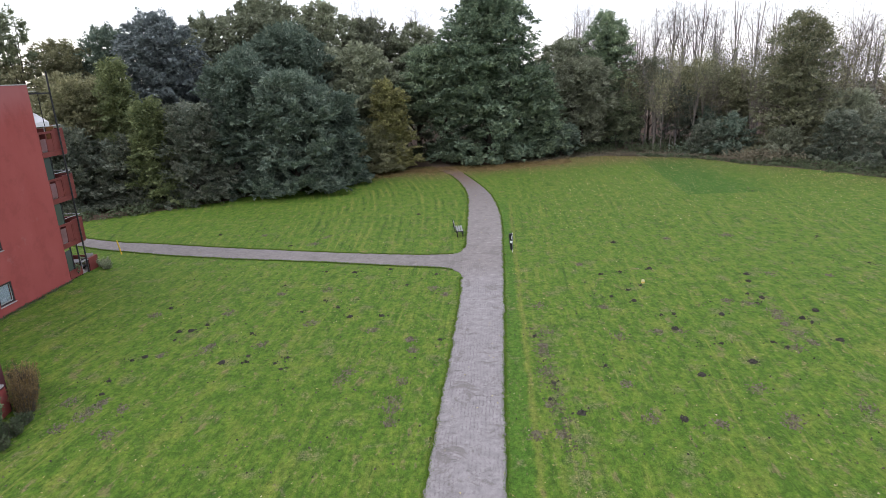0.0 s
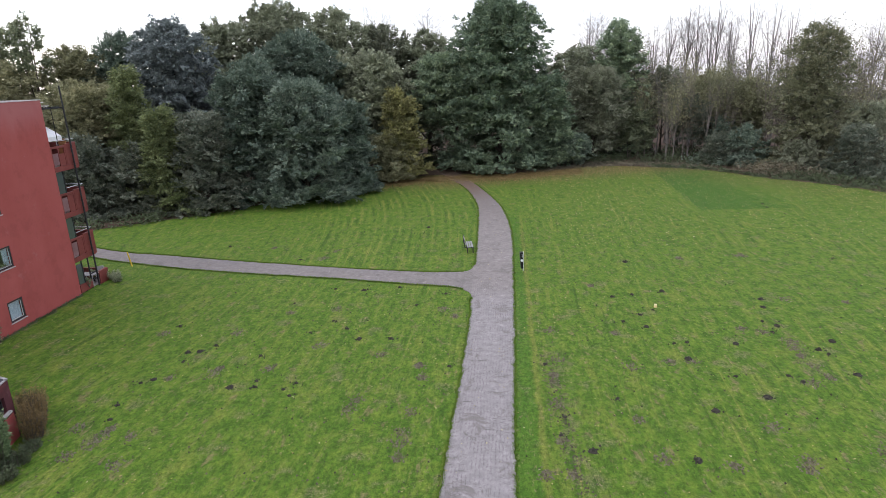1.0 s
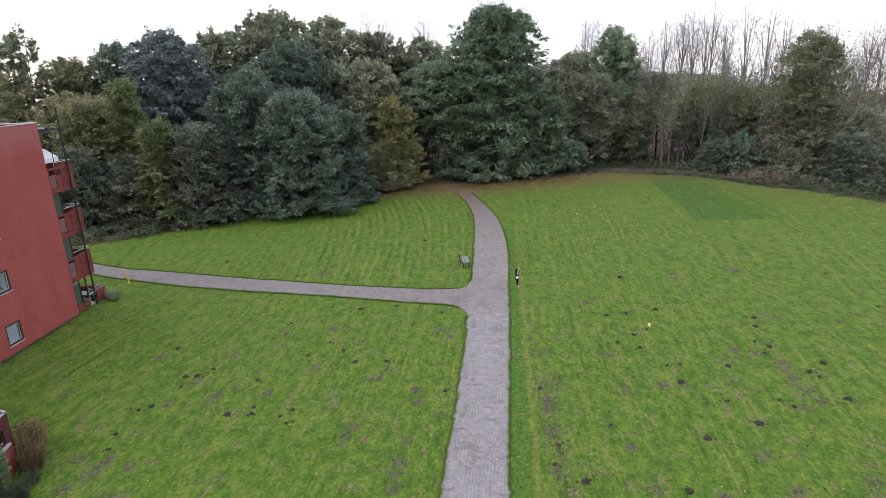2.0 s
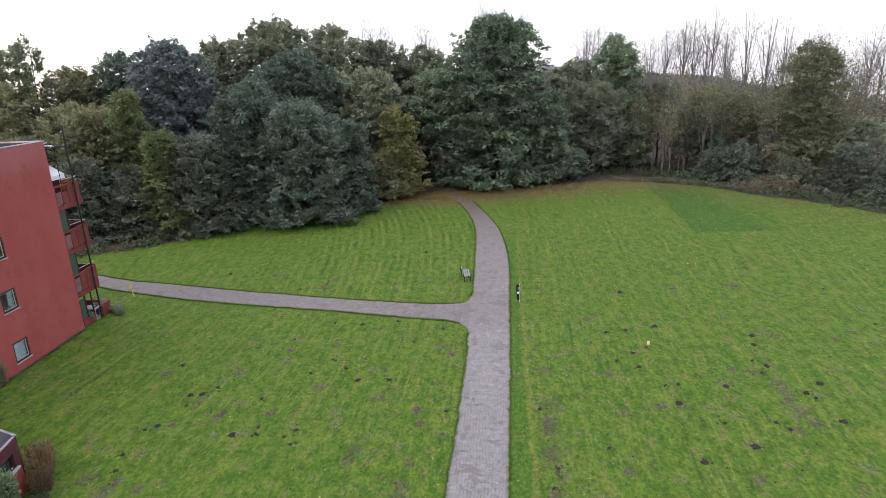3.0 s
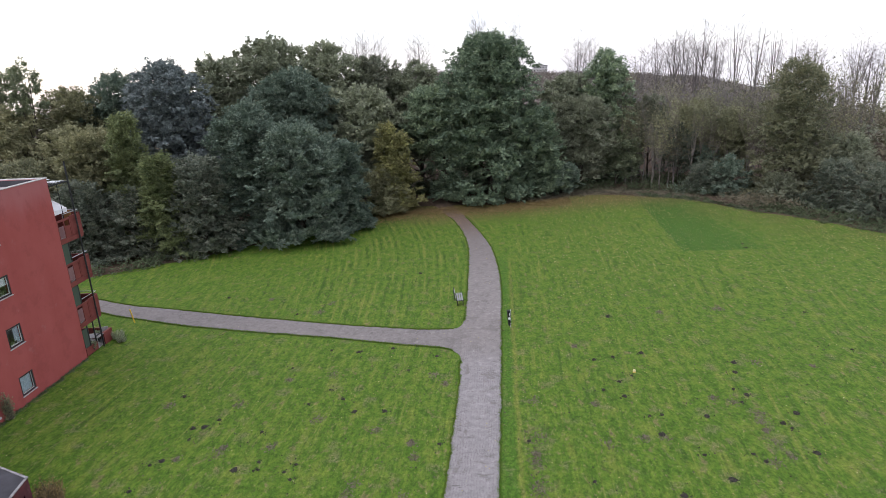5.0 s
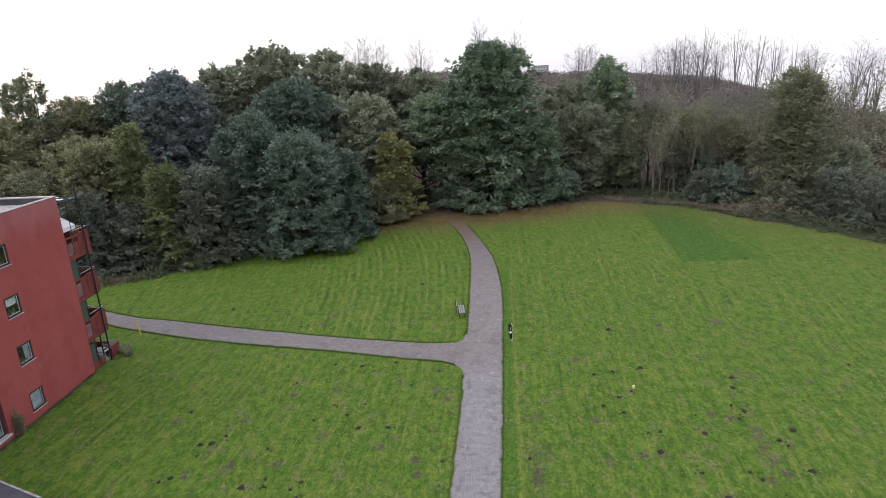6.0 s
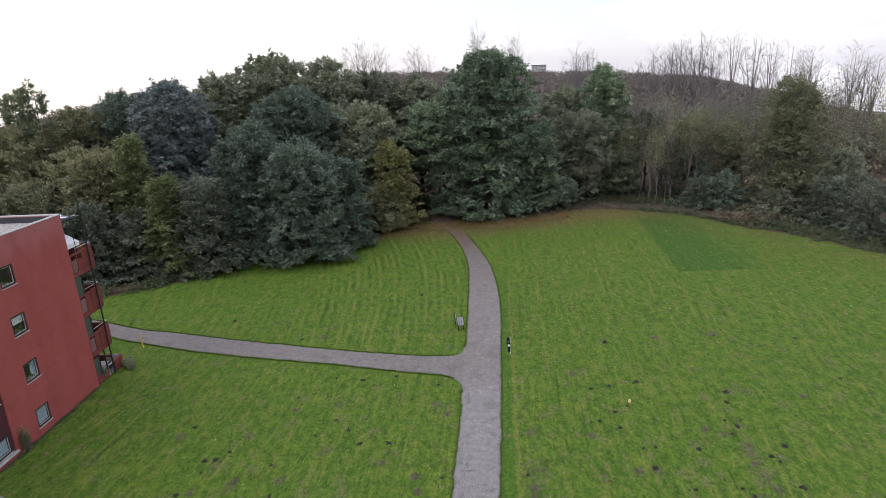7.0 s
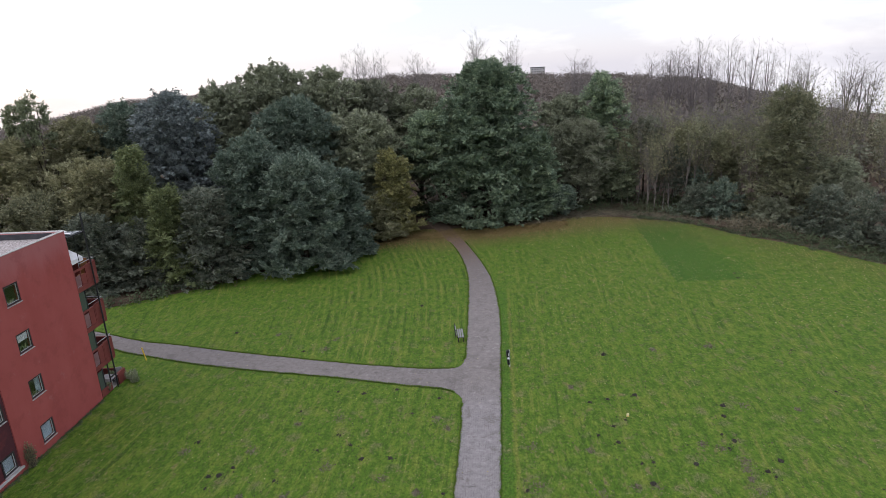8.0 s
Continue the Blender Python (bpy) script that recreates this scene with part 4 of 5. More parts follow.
def trunk_mesh(rng, height, radius, lobes, material, limbs=7):
    v, f = tube([(0, 0, -0.2), (0.05, 0, height * 0.12), (0.1, 0.08, height * 0.45), (0, 0.1, height * 0.9)],
                [radius * 1.35, radius, radius * 0.65, radius * 0.12], 8)
    for L in lobes[:limbs * 2:2]:
        z0 = max(0.4, L[2] * (0.45 + 0.2 * rng.random()))
        tip = np.array(L[:3])
        mid = np.array([tip[0] * 0.5, tip[1] * 0.5, z0 + (tip[2] - z0) * 0.35 + 0.3])
        tube([(0, 0, z0), mid, tip], [radius * 0.45, radius * 0.28, 0.03], 5, v, f)
    return mesh_of("trunk", v, f, material, True)


def tree(name, x, y, height, radius, shape, leaf, label, seed, low=0.08, sprays=1500, per=12, size=0.32, reach=1.0, droop=0.15, count=16,
         bark="bark", core=0.15, category="tree", group="trees at the edge of the wood", z=0.0, tier=1.0):
    rng = np.random.default_rng(seed)
    t = thing(name, (x, y, z), label, category, group)
    lobes = lobes_of(rng, height, radius, shape, count, low, tier)
    child("trunk", trunk_mesh(rng, height * 0.9, 0.05 + (0.008 if shape == "column" else 0.018) * height, lobes, bark), t)
    child("crown", quads_mesh("crown", crown_faces(rng, lobes, sprays, per, size, reach, droop, core), leaf), t)
    return t


def bare_tree(x, y, height, spread, label, seed, leaf=None, bark="bark_grey", name="bare_tree", z=0.0, group="bare trees behind the wood", fine=4):
    """A leafless tree: trunk, upswept limbs and fine twigs."""
    rng = random.Random(seed)
    t = thing(name, (x, y, z), label, "tree", group)
    v, f, tips = [], [], []

    def grow(p, d, length, r, depth):
        q = p + d * length
        bend = p + d * (length * 0.5) + Vector((rng.uniform(-1, 1), rng.uniform(-1, 1), 0)) * length * 0.05
        if depth < 3:
            tube([p, bend, q], [r, r * 0.8, r * 0.55], 5 if depth < 2 else 3, v, f)
        else:
            side = d.orthogonal().normalized() * max(r, 0.012)
            k = len(v)
            v.extend((p - side, p + side, bend + side * 0.6, q, bend - side * 0.6))
            f.append((k, k + 1, k + 2, k + 3, k + 4))
        tips.append(q)
        if depth == fine:
            return
        for k in range(rng.choice((2, 3, 3)) if depth else 5):
            side = Vector((rng.uniform(-1, 1), rng.uniform(-1, 1), 0)).normalized() * spread
            nd = (d + side * rng.uniform(0.45, 1.15) + Vector((0, 0, 0.22))).normalized()
            grow(p + d * (length * rng.uniform(0.5, 1.0)), nd, length * rng.uniform(0.45, 0.8), r * 0.46, depth + 1)
        grow(q, (d + Vector((rng.uniform(-0.15, 0.15), rng.uniform(-0.15, 0.15), 0.2))).normalized(), length * 0.62, r * 0.55, depth + 1)

    grow(Vector((0, 0, -0.2)), Vector((rng.uniform(-0.04, 0.04), rng.uniform(-0.04, 0.04), 1)), height * 0.36, 0.02 + height * 0.0052, 0)
    top = max(c.z for c in v)
    s = height / (0.5 * top + 0.5 * sorted(c.z for c in v)[int(len(v) * 0.97)])
    v = [Vector((c.x, c.y, c.z * s)) for c in v]
    child("trunk", mesh_of("trunk", v, f, bark), t)
    if leaf:
        r2 = np.random.default_rng(seed)
        pts = np.array([(p.x, p.y, p.z * s) for p in tips])
        pts = np.repeat(pts[pts[:, 2] > height * 0.25], 8, axis=0)
        n = len(pts)
        ln = 0.11 + 0.17 * r2.random(n)
        child("crown", quads_mesh("crown", leaf_faces(r2, pts + r2.normal(size=(n, 3)) * 0.6, r2.normal(size=(n, 3)), r2.normal(size=(n, 3)), ln, ln * 0.6), leaf), t)
    return t


def upswept_tree(x, y, height, wide, seed):
    """A tall bare tree: a trunk that forks into upswept limbs, fanned out and set with fine twigs."""
    rng = random.Random(seed)
    t = thing("bare_tree", (x, y, 0), "tall bare autumn tree with upswept limbs and fine twigs", "tree", "bare trees behind the wood")
    v, f = [], []

    def twig(p, d, length, r, depth):
        side = d.orthogonal().normalized() * r
        k = len(v)
        q = p + d * length
        v.extend((p - side, p + side, q))
        f.append((k, k + 1, k + 2))
        for _ in range(4 if depth else 0):
            s = rng.uniform(0.25, 0.95)
            e = (d + Vector((rng.uniform(-1, 1), rng.uniform(-1, 1), rng.uniform(-0.1, 0.5))) * 0.8).normalized()
            twig(p + d * (length * s), e, length * rng.uniform(0.35, 0.6), r * 0.7, depth - 1)

    lean = Vector((rng.uniform(-0.5, 0.5), rng.uniform(-0.5, 0.5), 0))
    tube([(0, 0, -0.2), lean * 0.3 + Vector((0, 0, height * 0.3)), lean + Vector((0, 0, height * 0.62)), lean * 1.2 + Vector((0, 0, height * 0.94))], [0.2, 0.15, 0.08, 0.012], 6, v, f)
    for k in range(rng.randint(13, 17)):
        a = k * 2.4 + rng.random()
        z0 = height * rng.uniform(0.3, 0.66)
        out = wide * rng.uniform(0.25, 1.0)
        top = height * (1.0 - 0.2 * (out / wide) ** 2) * rng.uniform(0.86, 1.0)
        c, s = math.cos(a), math.sin(a)
        foot = Vector((lean.x, lean.y, 0)) * (z0 / height)
        line = [foot + Vector((0, 0, z0))]
        for g in (0.3, 0.65, 1.0):
            bend = rng.uniform(-0.25, 0.25)
            r = out * (1.35 * g - 0.35 * g * g)
            line.append(foot + Vector(((c - s * bend) * r, (s + c * bend) * r, z0 + (top - z0) * g)))
        tube(line, [0.06, 0.042, 0.026, 0.007], 4, v, f)
        for _ in range(12):
            g = rng.uniform(0.1, 1.0) * 3
            m = min(2, int(g))
            p = line[m].lerp(line[m + 1], g - m)
            b = rng.uniform(0, 6.28)
            d = Vector((math.cos(b) * 0.7, math.sin(b) * 0.7, rng.uniform(0.45, 1.0))).normalized()
            twig(p, d, rng.uniform(0.9, 2.3), 0.018, 2)
    child("trunk", mesh_of("trunk", v, f, "bark_grey"), t)
    return t


DG = "dark green broadleaf tree, leafy to the ground beside the lawn"
# the great tree by the path
tree("broadleaf_tree", -1.6, 72.6, 14.2, 5.6, "round", "leaf_great", "green tree arching over the end of the path", 12, low=0.38, sprays=2200, size=0.34, reach=1.0, count=30, tier=0.8)
tree("broadleaf_tree", 4.6, 71.4, 20.0, 8.0, "dome", "leaf_great", "large dense dark green tree overhanging the end of the path", 11, low=0.03, sprays=6400, size=0.36, reach=1.1, count=50, tier=0.65)
tree("broadleaf_tree", 10.3, 71.8, 11.2, 4.4, "skirt", "leaf_great", "green tree leafy to the ground beside the great tree", 13, low=0.03, sprays=1900, size=0.34, reach=1.1, count=26, tier=0.65)
# dark spreading trees over the lawn's edge
tree("broadleaf_tree", -20.8, 54.5, 13.5, 5.2, "skirt", "leaf_dark", DG, 21, low=0.03, sprays=3000, reach=1.2, droop=0.1, count=30, tier=0.55)
tree("broadleaf_tree", -15.6, 53.4, 11.4, 5.5, "skirt", "leaf_dark", DG, 22, low=0.03, sprays=3400, reach=1.2, droop=0.1, count=30, tier=0.55)
tree("broadleaf_tree", -12.4, 57.0, 9.6, 3.7, "skirt", "leaf_dark", DG, 23, low=0.03, sprays=1900, reach=1.2, droop=0.1, count=22, tier=0.55)
# leaf colour darkened here for the shade at the wood's foot
tree("broadleaf_tree", -24.6, 50.5, 9.0, 4.0, "skirt", "leaf_shaded", DG, 24, low=0.03, sprays=1900, size=0.3, count=28)
# the blue-green tree and its neighbours behind the flats
tree("broadleaf_tree", -31.2, 61, 17.8, 5.6, "round", "leaf_blue", "tall rounded blue-green tree in the wood's edge", 31, sprays=3000, size=0.34, count=44)
tree("broadleaf_tree", -38.2, 63, 17.1, 4.2, "round", "leaf_dark", "tall dark green tree in the wood's edge", 32, sprays=1600, count=26)
tree("conical_tree", -31.4, 51.5, 13.2, 3.6, "cone", "leaf_larch", "light green layered conical tree beside the flats", 33, low=0.05, sprays=2000, size=0.28, reach=1.2, droop=0.12, count=30, tier=0.5)
tree("conical_tree", -27.6, 49, 9.6, 3.2, "cone", "leaf_larch", "light green layered conical tree beside the flats", 34, low=0.04, sprays=1600, size=0.28, reach=1.2, droop=0.12, count=22, tier=0.55)
# two low trees added to fill the shaded foot, their leaf colour darkened too
tree("broadleaf_tree", -34.6, 47.8, 7.2, 3.6, "skirt", "leaf_shaded", "low tree leafy to the ground behind the flats, leaves darkened for shade", 43, low=0.02, sprays=1500, count=26)
tree("broadleaf_tree", -30.6, 49.2, 6.0, 3.2, "skirt", "leaf_shaded", DG, 44, low=0.02, sprays=1400, count=24)
tree("broadleaf_tree", -36.4, 52.5, 11.8, 4.6, "round", "leaf_olive", "olive green tree behind the flats", 35, sprays=1900, count=28)
tree("broadleaf_tree", -42.2, 61, 15.6, 4.8, "round", "leaf_olive", "tall green tree with a thin top behind the flats", 36, sprays=1900, count=28)
tree("broadleaf_tree", -46, 56, 13.8, 4.6, "round", "leaf_olive", "olive green tree behind the flats", 37, sprays=1600, count=26)
tree("broadleaf_tree", -40.5, 49.5, 9.0, 4.2, "round", "leaf_khaki", "green tree behind the flats", 38, sprays=1500, count=24)
tree("broadleaf_tree", -51, 52, 11, 5.0, "round", "leaf_olive", "olive green tree behind the flats", 39, sprays=1100, count=20)
tree("sparse_tree", -43.6, 56.5, 18.8, 1.9, "column", "leaf_mid", "slender thin-crowned tree above the wood", 40, low=0.6, sprays=260, core=0.0, count=9, reach=0.7)
tree("sparse_tree", -46.0, 57.5, 17.6, 1.9, "column", "leaf_mid", "slender thin-crowned tree above the wood", 41, low=0.55, sprays=260, core=0.0, count=9, reach=0.7)
# the second rank
tree("broadleaf_tree", -23.4, 74, 20.6, 8.8, "round", "leaf_grey", "tall broad dark green tree deep in the wood", 51, sprays=3200, size=0.38, count=50)
tree("broadleaf_tree", -16.6, 76, 19.7, 7.2, "round", "leaf_grey", "tall dark green tree deep in the wood", 52, sprays=2000, size=0.38, count=34)
tree("broadleaf_tree", -30.0, 71, 18.6, 5.8, "round", "leaf_grey", "tall green tree deep in the wood", 53, sprays=1800, size=0.38, count=30)
tree("broadleaf_tree", -18.8, 65.5, 16.4, 6.6, "round", "leaf_dark", "dark green tree in the wood's edge", 54, sprays=2400, size=0.36, count=36)
tree("broadleaf_tree", -11.0, 80, 18.2, 6.2, "round", "leaf_tangle", "tall olive brown tree turning in autumn", 55, sprays=1800, size=0.38, count=30)
tree("broadleaf_tree", -5.0, 79.5, 16.8, 5.6, "round", "leaf_grey", "tall green tree deep in the wood", 56, sprays=1800, size=0.38, count=30)
tree("broadleaf_tree", -11.2, 69.5, 14.2, 5.4, "round", "leaf_grey", "dark green tree in the wood's edge", 57, sprays=2000, size=0.36, count=32)
tree("broadleaf_tree", -7.3, 65.0, 10.0, 3.1, "skirt", "leaf_yellow", "small yellowing autumn tree beside the path", 58, low=0.05, sprays=1500, size=0.28, reach=0.9, count=28)
tree("broadleaf_tree", -8.6, 63.2, 5.0, 3.0, "skirt", "leaf_olive", "low brownish autumn shrub beside the path", 59, low=0.05, sprays=1000, size=0.26, reach=0.8, count=18, category="shrub")
# to the side of the great tree
tree("broadleaf_tree", 16.2, 84.5, 14.6, 5.4, "round", "leaf_grey", "olive autumn tree in the wood's edge", 61, sprays=1800, size=0.36, count=30)
tree("conical_tree", 21.2, 80.5, 17.6, 4.6, "skirt", "leaf_great", "upright dark green tree above the undergrowth", 62, low=0.12, sprays=2300, size=0.32, count=34, tier=0.6)
tree("broadleaf_tree", 17.0, 76.4, 11.6, 5.0, "round", "leaf_tangle", "olive brown tree over the lawn's edge", 63, low=0.1, sprays=2400, size=0.25, count=26)
tree("broadleaf_tree", 22.2, 77.5, 6.8, 3.6, "round", "leaf_mid", "green undergrowth tree over the lawn's edge", 64, low=0.1, sprays=1100, size=0.3, count=20)
tree("broadleaf_tree", 13.6, 71.5, 3.6, 2.6, "round", "leaf_dark", "low dark green shrub at the lawn's edge", 65, low=0.08, sprays=600, size=0.28, count=14, category="shrub")
tree("ivy_clad_tree", 38.9, 64.6, 15.4, 4.9, "skirt", "leaf_khaki", "tall olive ivy-clad tree with gaps in its crown", 66, low=0.04, sprays=3200, size=0.24, count=34, core=0.05, tier=0.7, droop=0.25)
tree("broadleaf_tree", 45.5, 72, 6.8, 3.2, "column", "leaf_tangle", "thin olive tree at the wood's edge", 67, low=0.15, sprays=1300, size=0.28, count=30, core=0.04, droop=0.25)
tree("broadleaf_tree", 46.4, 67, 6.4, 3.4, "column", "leaf_grey", "grey-green tree at the wood's edge", 68, low=0.12, sprays=1300, size=0.28, count=28, core=0.04, droop=0.25)
tree("broadleaf_tree", 35.2, 73, 9.6, 3.6, "column", "leaf_khaki", "thin olive tree at the wood's edge", 73, low=0.12, sprays=1300, size=0.26, count=26, core=0.06, droop=0.25)
tree("broadleaf_tree", 29.6, 75, 7.4, 3.0, "column", "leaf_shaded", "thin green undergrowth tree behind the lawn's edge", 72, low=0.2, sprays=700, size=0.26, count=20, core=0.03, droop=0.25)
tree("broadleaf_tree", 32.4, 77, 10.6, 3.2, "column", "leaf_olive", "thin olive brown tree inside the wood's edge", 74, low=0.2, sprays=900, size=0.25, count=24, core=0.05, droop=0.2)
tree("broadleaf_tree", 27.0, 80, 11.4, 3.0, "column", "leaf_tangle", "thin grey-olive tree inside the wood's edge", 75, low=0.3, sprays=800, size=0.25, count=24, core=0.05, droop=0.2)
tree("broadleaf_tree", 44.0, 76, 10.8, 3.4, "column", "leaf_khaki", "thin olive tree inside the wood's edge", 76, low=0.2, sprays=900, size=0.25, count=24, core=0.05, droop=0.2)
# some of these shrubs take the shade-darkened leaf colour
EDGE_SHRUBS = ((31.0, 69.6, 3.4, 2.4, "leaf_shaded"), (33.2, 67.2, 4.4, 2.8, "leaf_dark"), (36.4, 61.6, 3.4, 2.4, "leaf_tangle"), (40.2, 58.2, 5.0, 3.0, "leaf_shaded"),
               (42.0, 53.4, 5.2, 3.0, "leaf_shaded"), (43.8, 49.4, 4.8, 2.8, "leaf_shaded"), (46.6, 45.6, 5.4, 3.2, "leaf_shaded"), (44.4, 60.5, 5.2, 3.0, "leaf_tangle"), (48.6, 54.0, 4.8, 3.2, "leaf_grey"),
               (33.0, 73.0, 5.2, 2.6, "leaf_dark"))
for i, (x, y, h, r, leaf) in enumerate(EDGE_SHRUBS):
    tree("edge_shrub", x, y, h, r, "skirt", leaf, {"leaf_shaded": "shade-darkened green shrub", "leaf_dark": "dark green shrub", "leaf_grey": "grey-green shrub", "leaf_tangle": "thin olive brown shrub"}[leaf] + " leafy to the ground at the wood's edge", 80 + i,
         low=0.04, sprays=620, per=10, size=0.24, reach=0.8, droop=0.2, count=18, core=0.06, category="shrub", group="shrubs at the wood's edge")

# thin brown woodland to the side, and poplars behind it
UPSWEPT = ((-15.4, 97, 22.9, 2.6), (-12.6, 98, 22.4, 2.4), (-6.1, 97, 21.6, 2.2), (4.1, 97, 23.0, 1.6), (9.8, 98, 22.4, 1.8), (19.6, 94, 19.4, 2.2), (21.4, 92, 18.6, 1.8), (29.4, 94, 16.8, 2.2), (31.4, 92, 18.4, 2.4), (34.0, 93, 19.8, 2.2),
           (36.8, 96, 20.0, 2.4), (38.2, 92, 21.7, 2.8), (42.4, 97, 19.0, 2.4), (43.4, 92, 20.4, 2.4), (46.8, 93, 20.2, 3.0), (49.4, 92, 19.2, 2.8), (52.8, 94, 18.4, 2.6), (55.6, 94, 17.2, 2.4), (60.4, 90, 17.2, 2.8), (63.2, 92, 16.4, 2.4), (66.2, 94, 15.6, 2.4),
           (-29.0, 99, 19.6, 2.4), (25.4, 98, 15.6, 2.2), (40.4, 100, 17.6, 2.6), (57.8, 99, 16.0, 2.4))
side_rng = random.Random(5)
for i in range(50):
    x = 22 + 38 * (i + side_rng.random()) / 50
    y = 78 - 0.3 * (x - 22) + side_rng.uniform(-5, 13)
    bare_tree(x, y, side_rng.uniform(7.0, 15.5), 0.55, "thin leggy tree with sparse olive leaves", 100 + i, leaf=("leaf_khaki", "leaf_olive", "leaf_brown", "leaf_khaki", "leaf_brown", "leaf_olive")[i % 6],
              bark=("bark_grey", "bark_pale")[i % 2], name="leggy_tree", group="leggy trees in the thin wood", fine=3)
for i in range(16):
    x = 21.5 + 18.0 * (i + side_rng.random()) / 16
    y = 75.5 - 0.42 * (x - 21.5) + side_rng.uniform(-1.2, 2.5)
    bare_tree(x, y, side_rng.uniform(7.5, 11.0), 0.4, "slender pale-stemmed sapling at the wood's edge", 160 + i, leaf=("leaf_khaki", "leaf_olive")[i % 2] if i % 3 else None,
              bark="bark_pale", name="sapling", group="saplings at the wood's edge", fine=3)
for i, (x, y, h, wide) in enumerate(UPSWEPT):
    upswept_tree(x, y, h + 2.0, wide, 200 + i)
# brown, leafless middle rank under the tall crowns
for i in range(16):
    x = 19 + 38 * (i + side_rng.random()) / 16
    upswept_tree(x, 86 - 0.08 * (x - 18) + side_rng.uniform(-3, 4), side_rng.uniform(11.0, 14.5), side_rng.uniform(1.6, 2.4), 260 + i)


# ---------------------------------------------------------------- woodland behind, hill, undergrowth
def clump_field(name, points, radius, leaves, size, material, label, category, seed, flat=0.8):
    """Loose clumps of foliage over many points: one object of uncountable growth."""
    rng = np.random.default_rng(seed)
    pts = np.repeat(np.array(points, float), leaves, axis=0)
    n = len(pts)
    d = unit(rng.normal(size=(n, 3)))
    d[:, 2] = np.abs(d[:, 2])
    r = np.repeat(np.array(radius, float) * np.ones(len(points)), leaves)[:, None]
    pos = pts + d * r * (0.45 + 0.6 * rng.random((n, 1))) * [1, 1, flat]
    ln = size * (0.6 + 0.8 * rng.random(n))
    f = leaf_faces(rng, pos, d * [1, 1, 0.3] + rng.normal(size=(n, 3)) * 0.6, d * 0.6 + [0, 0, 0.8] + rng.normal(size=(n, 3)) * 0.4, ln, ln * 0.65)
    ob = new(name, quads_mesh(name, f, material))
    return tagged(ob, label, category, kind="stuff")


rng = np.random.default_rng(77)
n = 2600
hx = rng.uniform(-0.85, 0.55, n)
hy = 130 + 790 * rng.random(n) ** 0.8
hill = np.stack([hx * hy, hy, terrain(hx * hy, hy) + 2.0], 1)
clump_field("far_woodland", hill, 5 + 5 * rng.random(n), 60, 1.7, "far_wood", "brown autumn woodland covering the distant hill", "woodland", 78)
n = 420
bx = rng.uniform(-70, 84, n)
by = rng.uniform(84, 128, n)
keep = by > 84 + np.where(bx > 10, 14, 0)
back = np.stack([bx, by, rng.uniform(1.0, np.where(bx > 10, 5.5, 9.0))], 1)[keep]
side = np.stack([rng.uniform(50, 92, 90), rng.uniform(70, 104, 90), rng.uniform(0.8, 5.0, 90)], 1)
back = np.concatenate([back, side])
clump_field("background_woodland", back[::2], 3.2, 100, 0.7, "leaf_tangle", "dim olive woodland behind the front trees", "woodland", 79)
clump_field("background_woodland", back[1::2], 3.2, 100, 0.7, "leaf_brown", "dim brown autumn woodland behind the front trees", "woodland", 76)


def along(line, step, jitter, seed):
    r = np.random.default_rng(seed)
    c = curve_through(line, step)
    return np.concatenate([c + r.normal(size=c.shape) * jitter, np.zeros((len(c), 1))], 1)


clump_field("ivy_bank", along(((23, 68.6), (28.4, 64.8), (32.2, 59), (36, 54.8), (39.2, 49.6), (43.2, 42), (49, 30)), 0.25, 0.4, 80), 0.42, 60, 0.14, "leaf_ivy",
            "low dark ivy bank along the lawn's edge", "ivy", 81, 0.7)
clump_field("undergrowth", along(((33.0, 60.4), (37.2, 55.8), (40.6, 50.4), (44.6, 42.6), (50, 31)), 0.3, 0.5, 98), 0.8, 80, 0.18, "leaf_ivy", "dark green undergrowth rising behind the ivy bank", "undergrowth", 99, 0.9)
clump_field("bramble", along(((31.5, 63.5), (34, 60.5), (36, 58)), 0.3, 0.9, 82), 1.2, 150, 0.2, "leaf_brown", "brown withered bramble thicket at the lawn's edge", "bramble", 83, 1.1)
# the darker ivy colour stands in for shade along the wood's foot
clump_field("undergrowth", along(((-46, 33.4), (-36, 39.9), (-29, 44.4), (-24, 48.9), (-18, 57.5), (-12.5, 64), (-8, 68)), 0.5, 0.7, 84), 0.9, 80, 0.22, "leaf_ivy", "undergrowth along the foot of the wood, coloured darker for shade", "undergrowth", 85, 1.0)
clump_field("undergrowth", along(((4, 69), (9, 70), (15, 74), (21, 74), (27, 71.5), (33, 66.5), (38.5, 60), (43, 53), (47, 44)), 0.5, 0.9, 86), 1.0, 70, 0.22, "leaf_ivy", "dark green undergrowth along the foot of the wood", "undergrowth", 87, 1.0)

clump_field("undergrowth", along(((29, 70.5), (34, 66), (38.5, 60.5), (42, 56), (45.5, 51), (49, 43)), 0.4, 0.7, 92), 1.1, 90, 0.22, "leaf_dark", "dark green undergrowth behind the ivy bank", "undergrowth", 93, 1.2)

# dark clumps added in place of the deep shade under the trees
clump_field("undergrowth", along(((12, 77), (18, 78.5), (24, 77.5), (29, 75), (32, 72.5)), 0.4, 0.8, 94), 1.7, 110, 0.24, "leaf_ivy", "undergrowth added deep under the trees, coloured dark for the shade there", "undergrowth", 95, 1.1)
# added to darken the shaded opening behind the path's end
clump_field("undergrowth", along(((-9, 72), (-5, 75.5), (0, 77), (5, 77)), 0.3, 0.9, 96), 1.8, 130, 0.26, "leaf_ivy", "undergrowth added where the path ends, coloured dark for the shade under the trees", "undergrowth", 97, 1.2)
bank = []
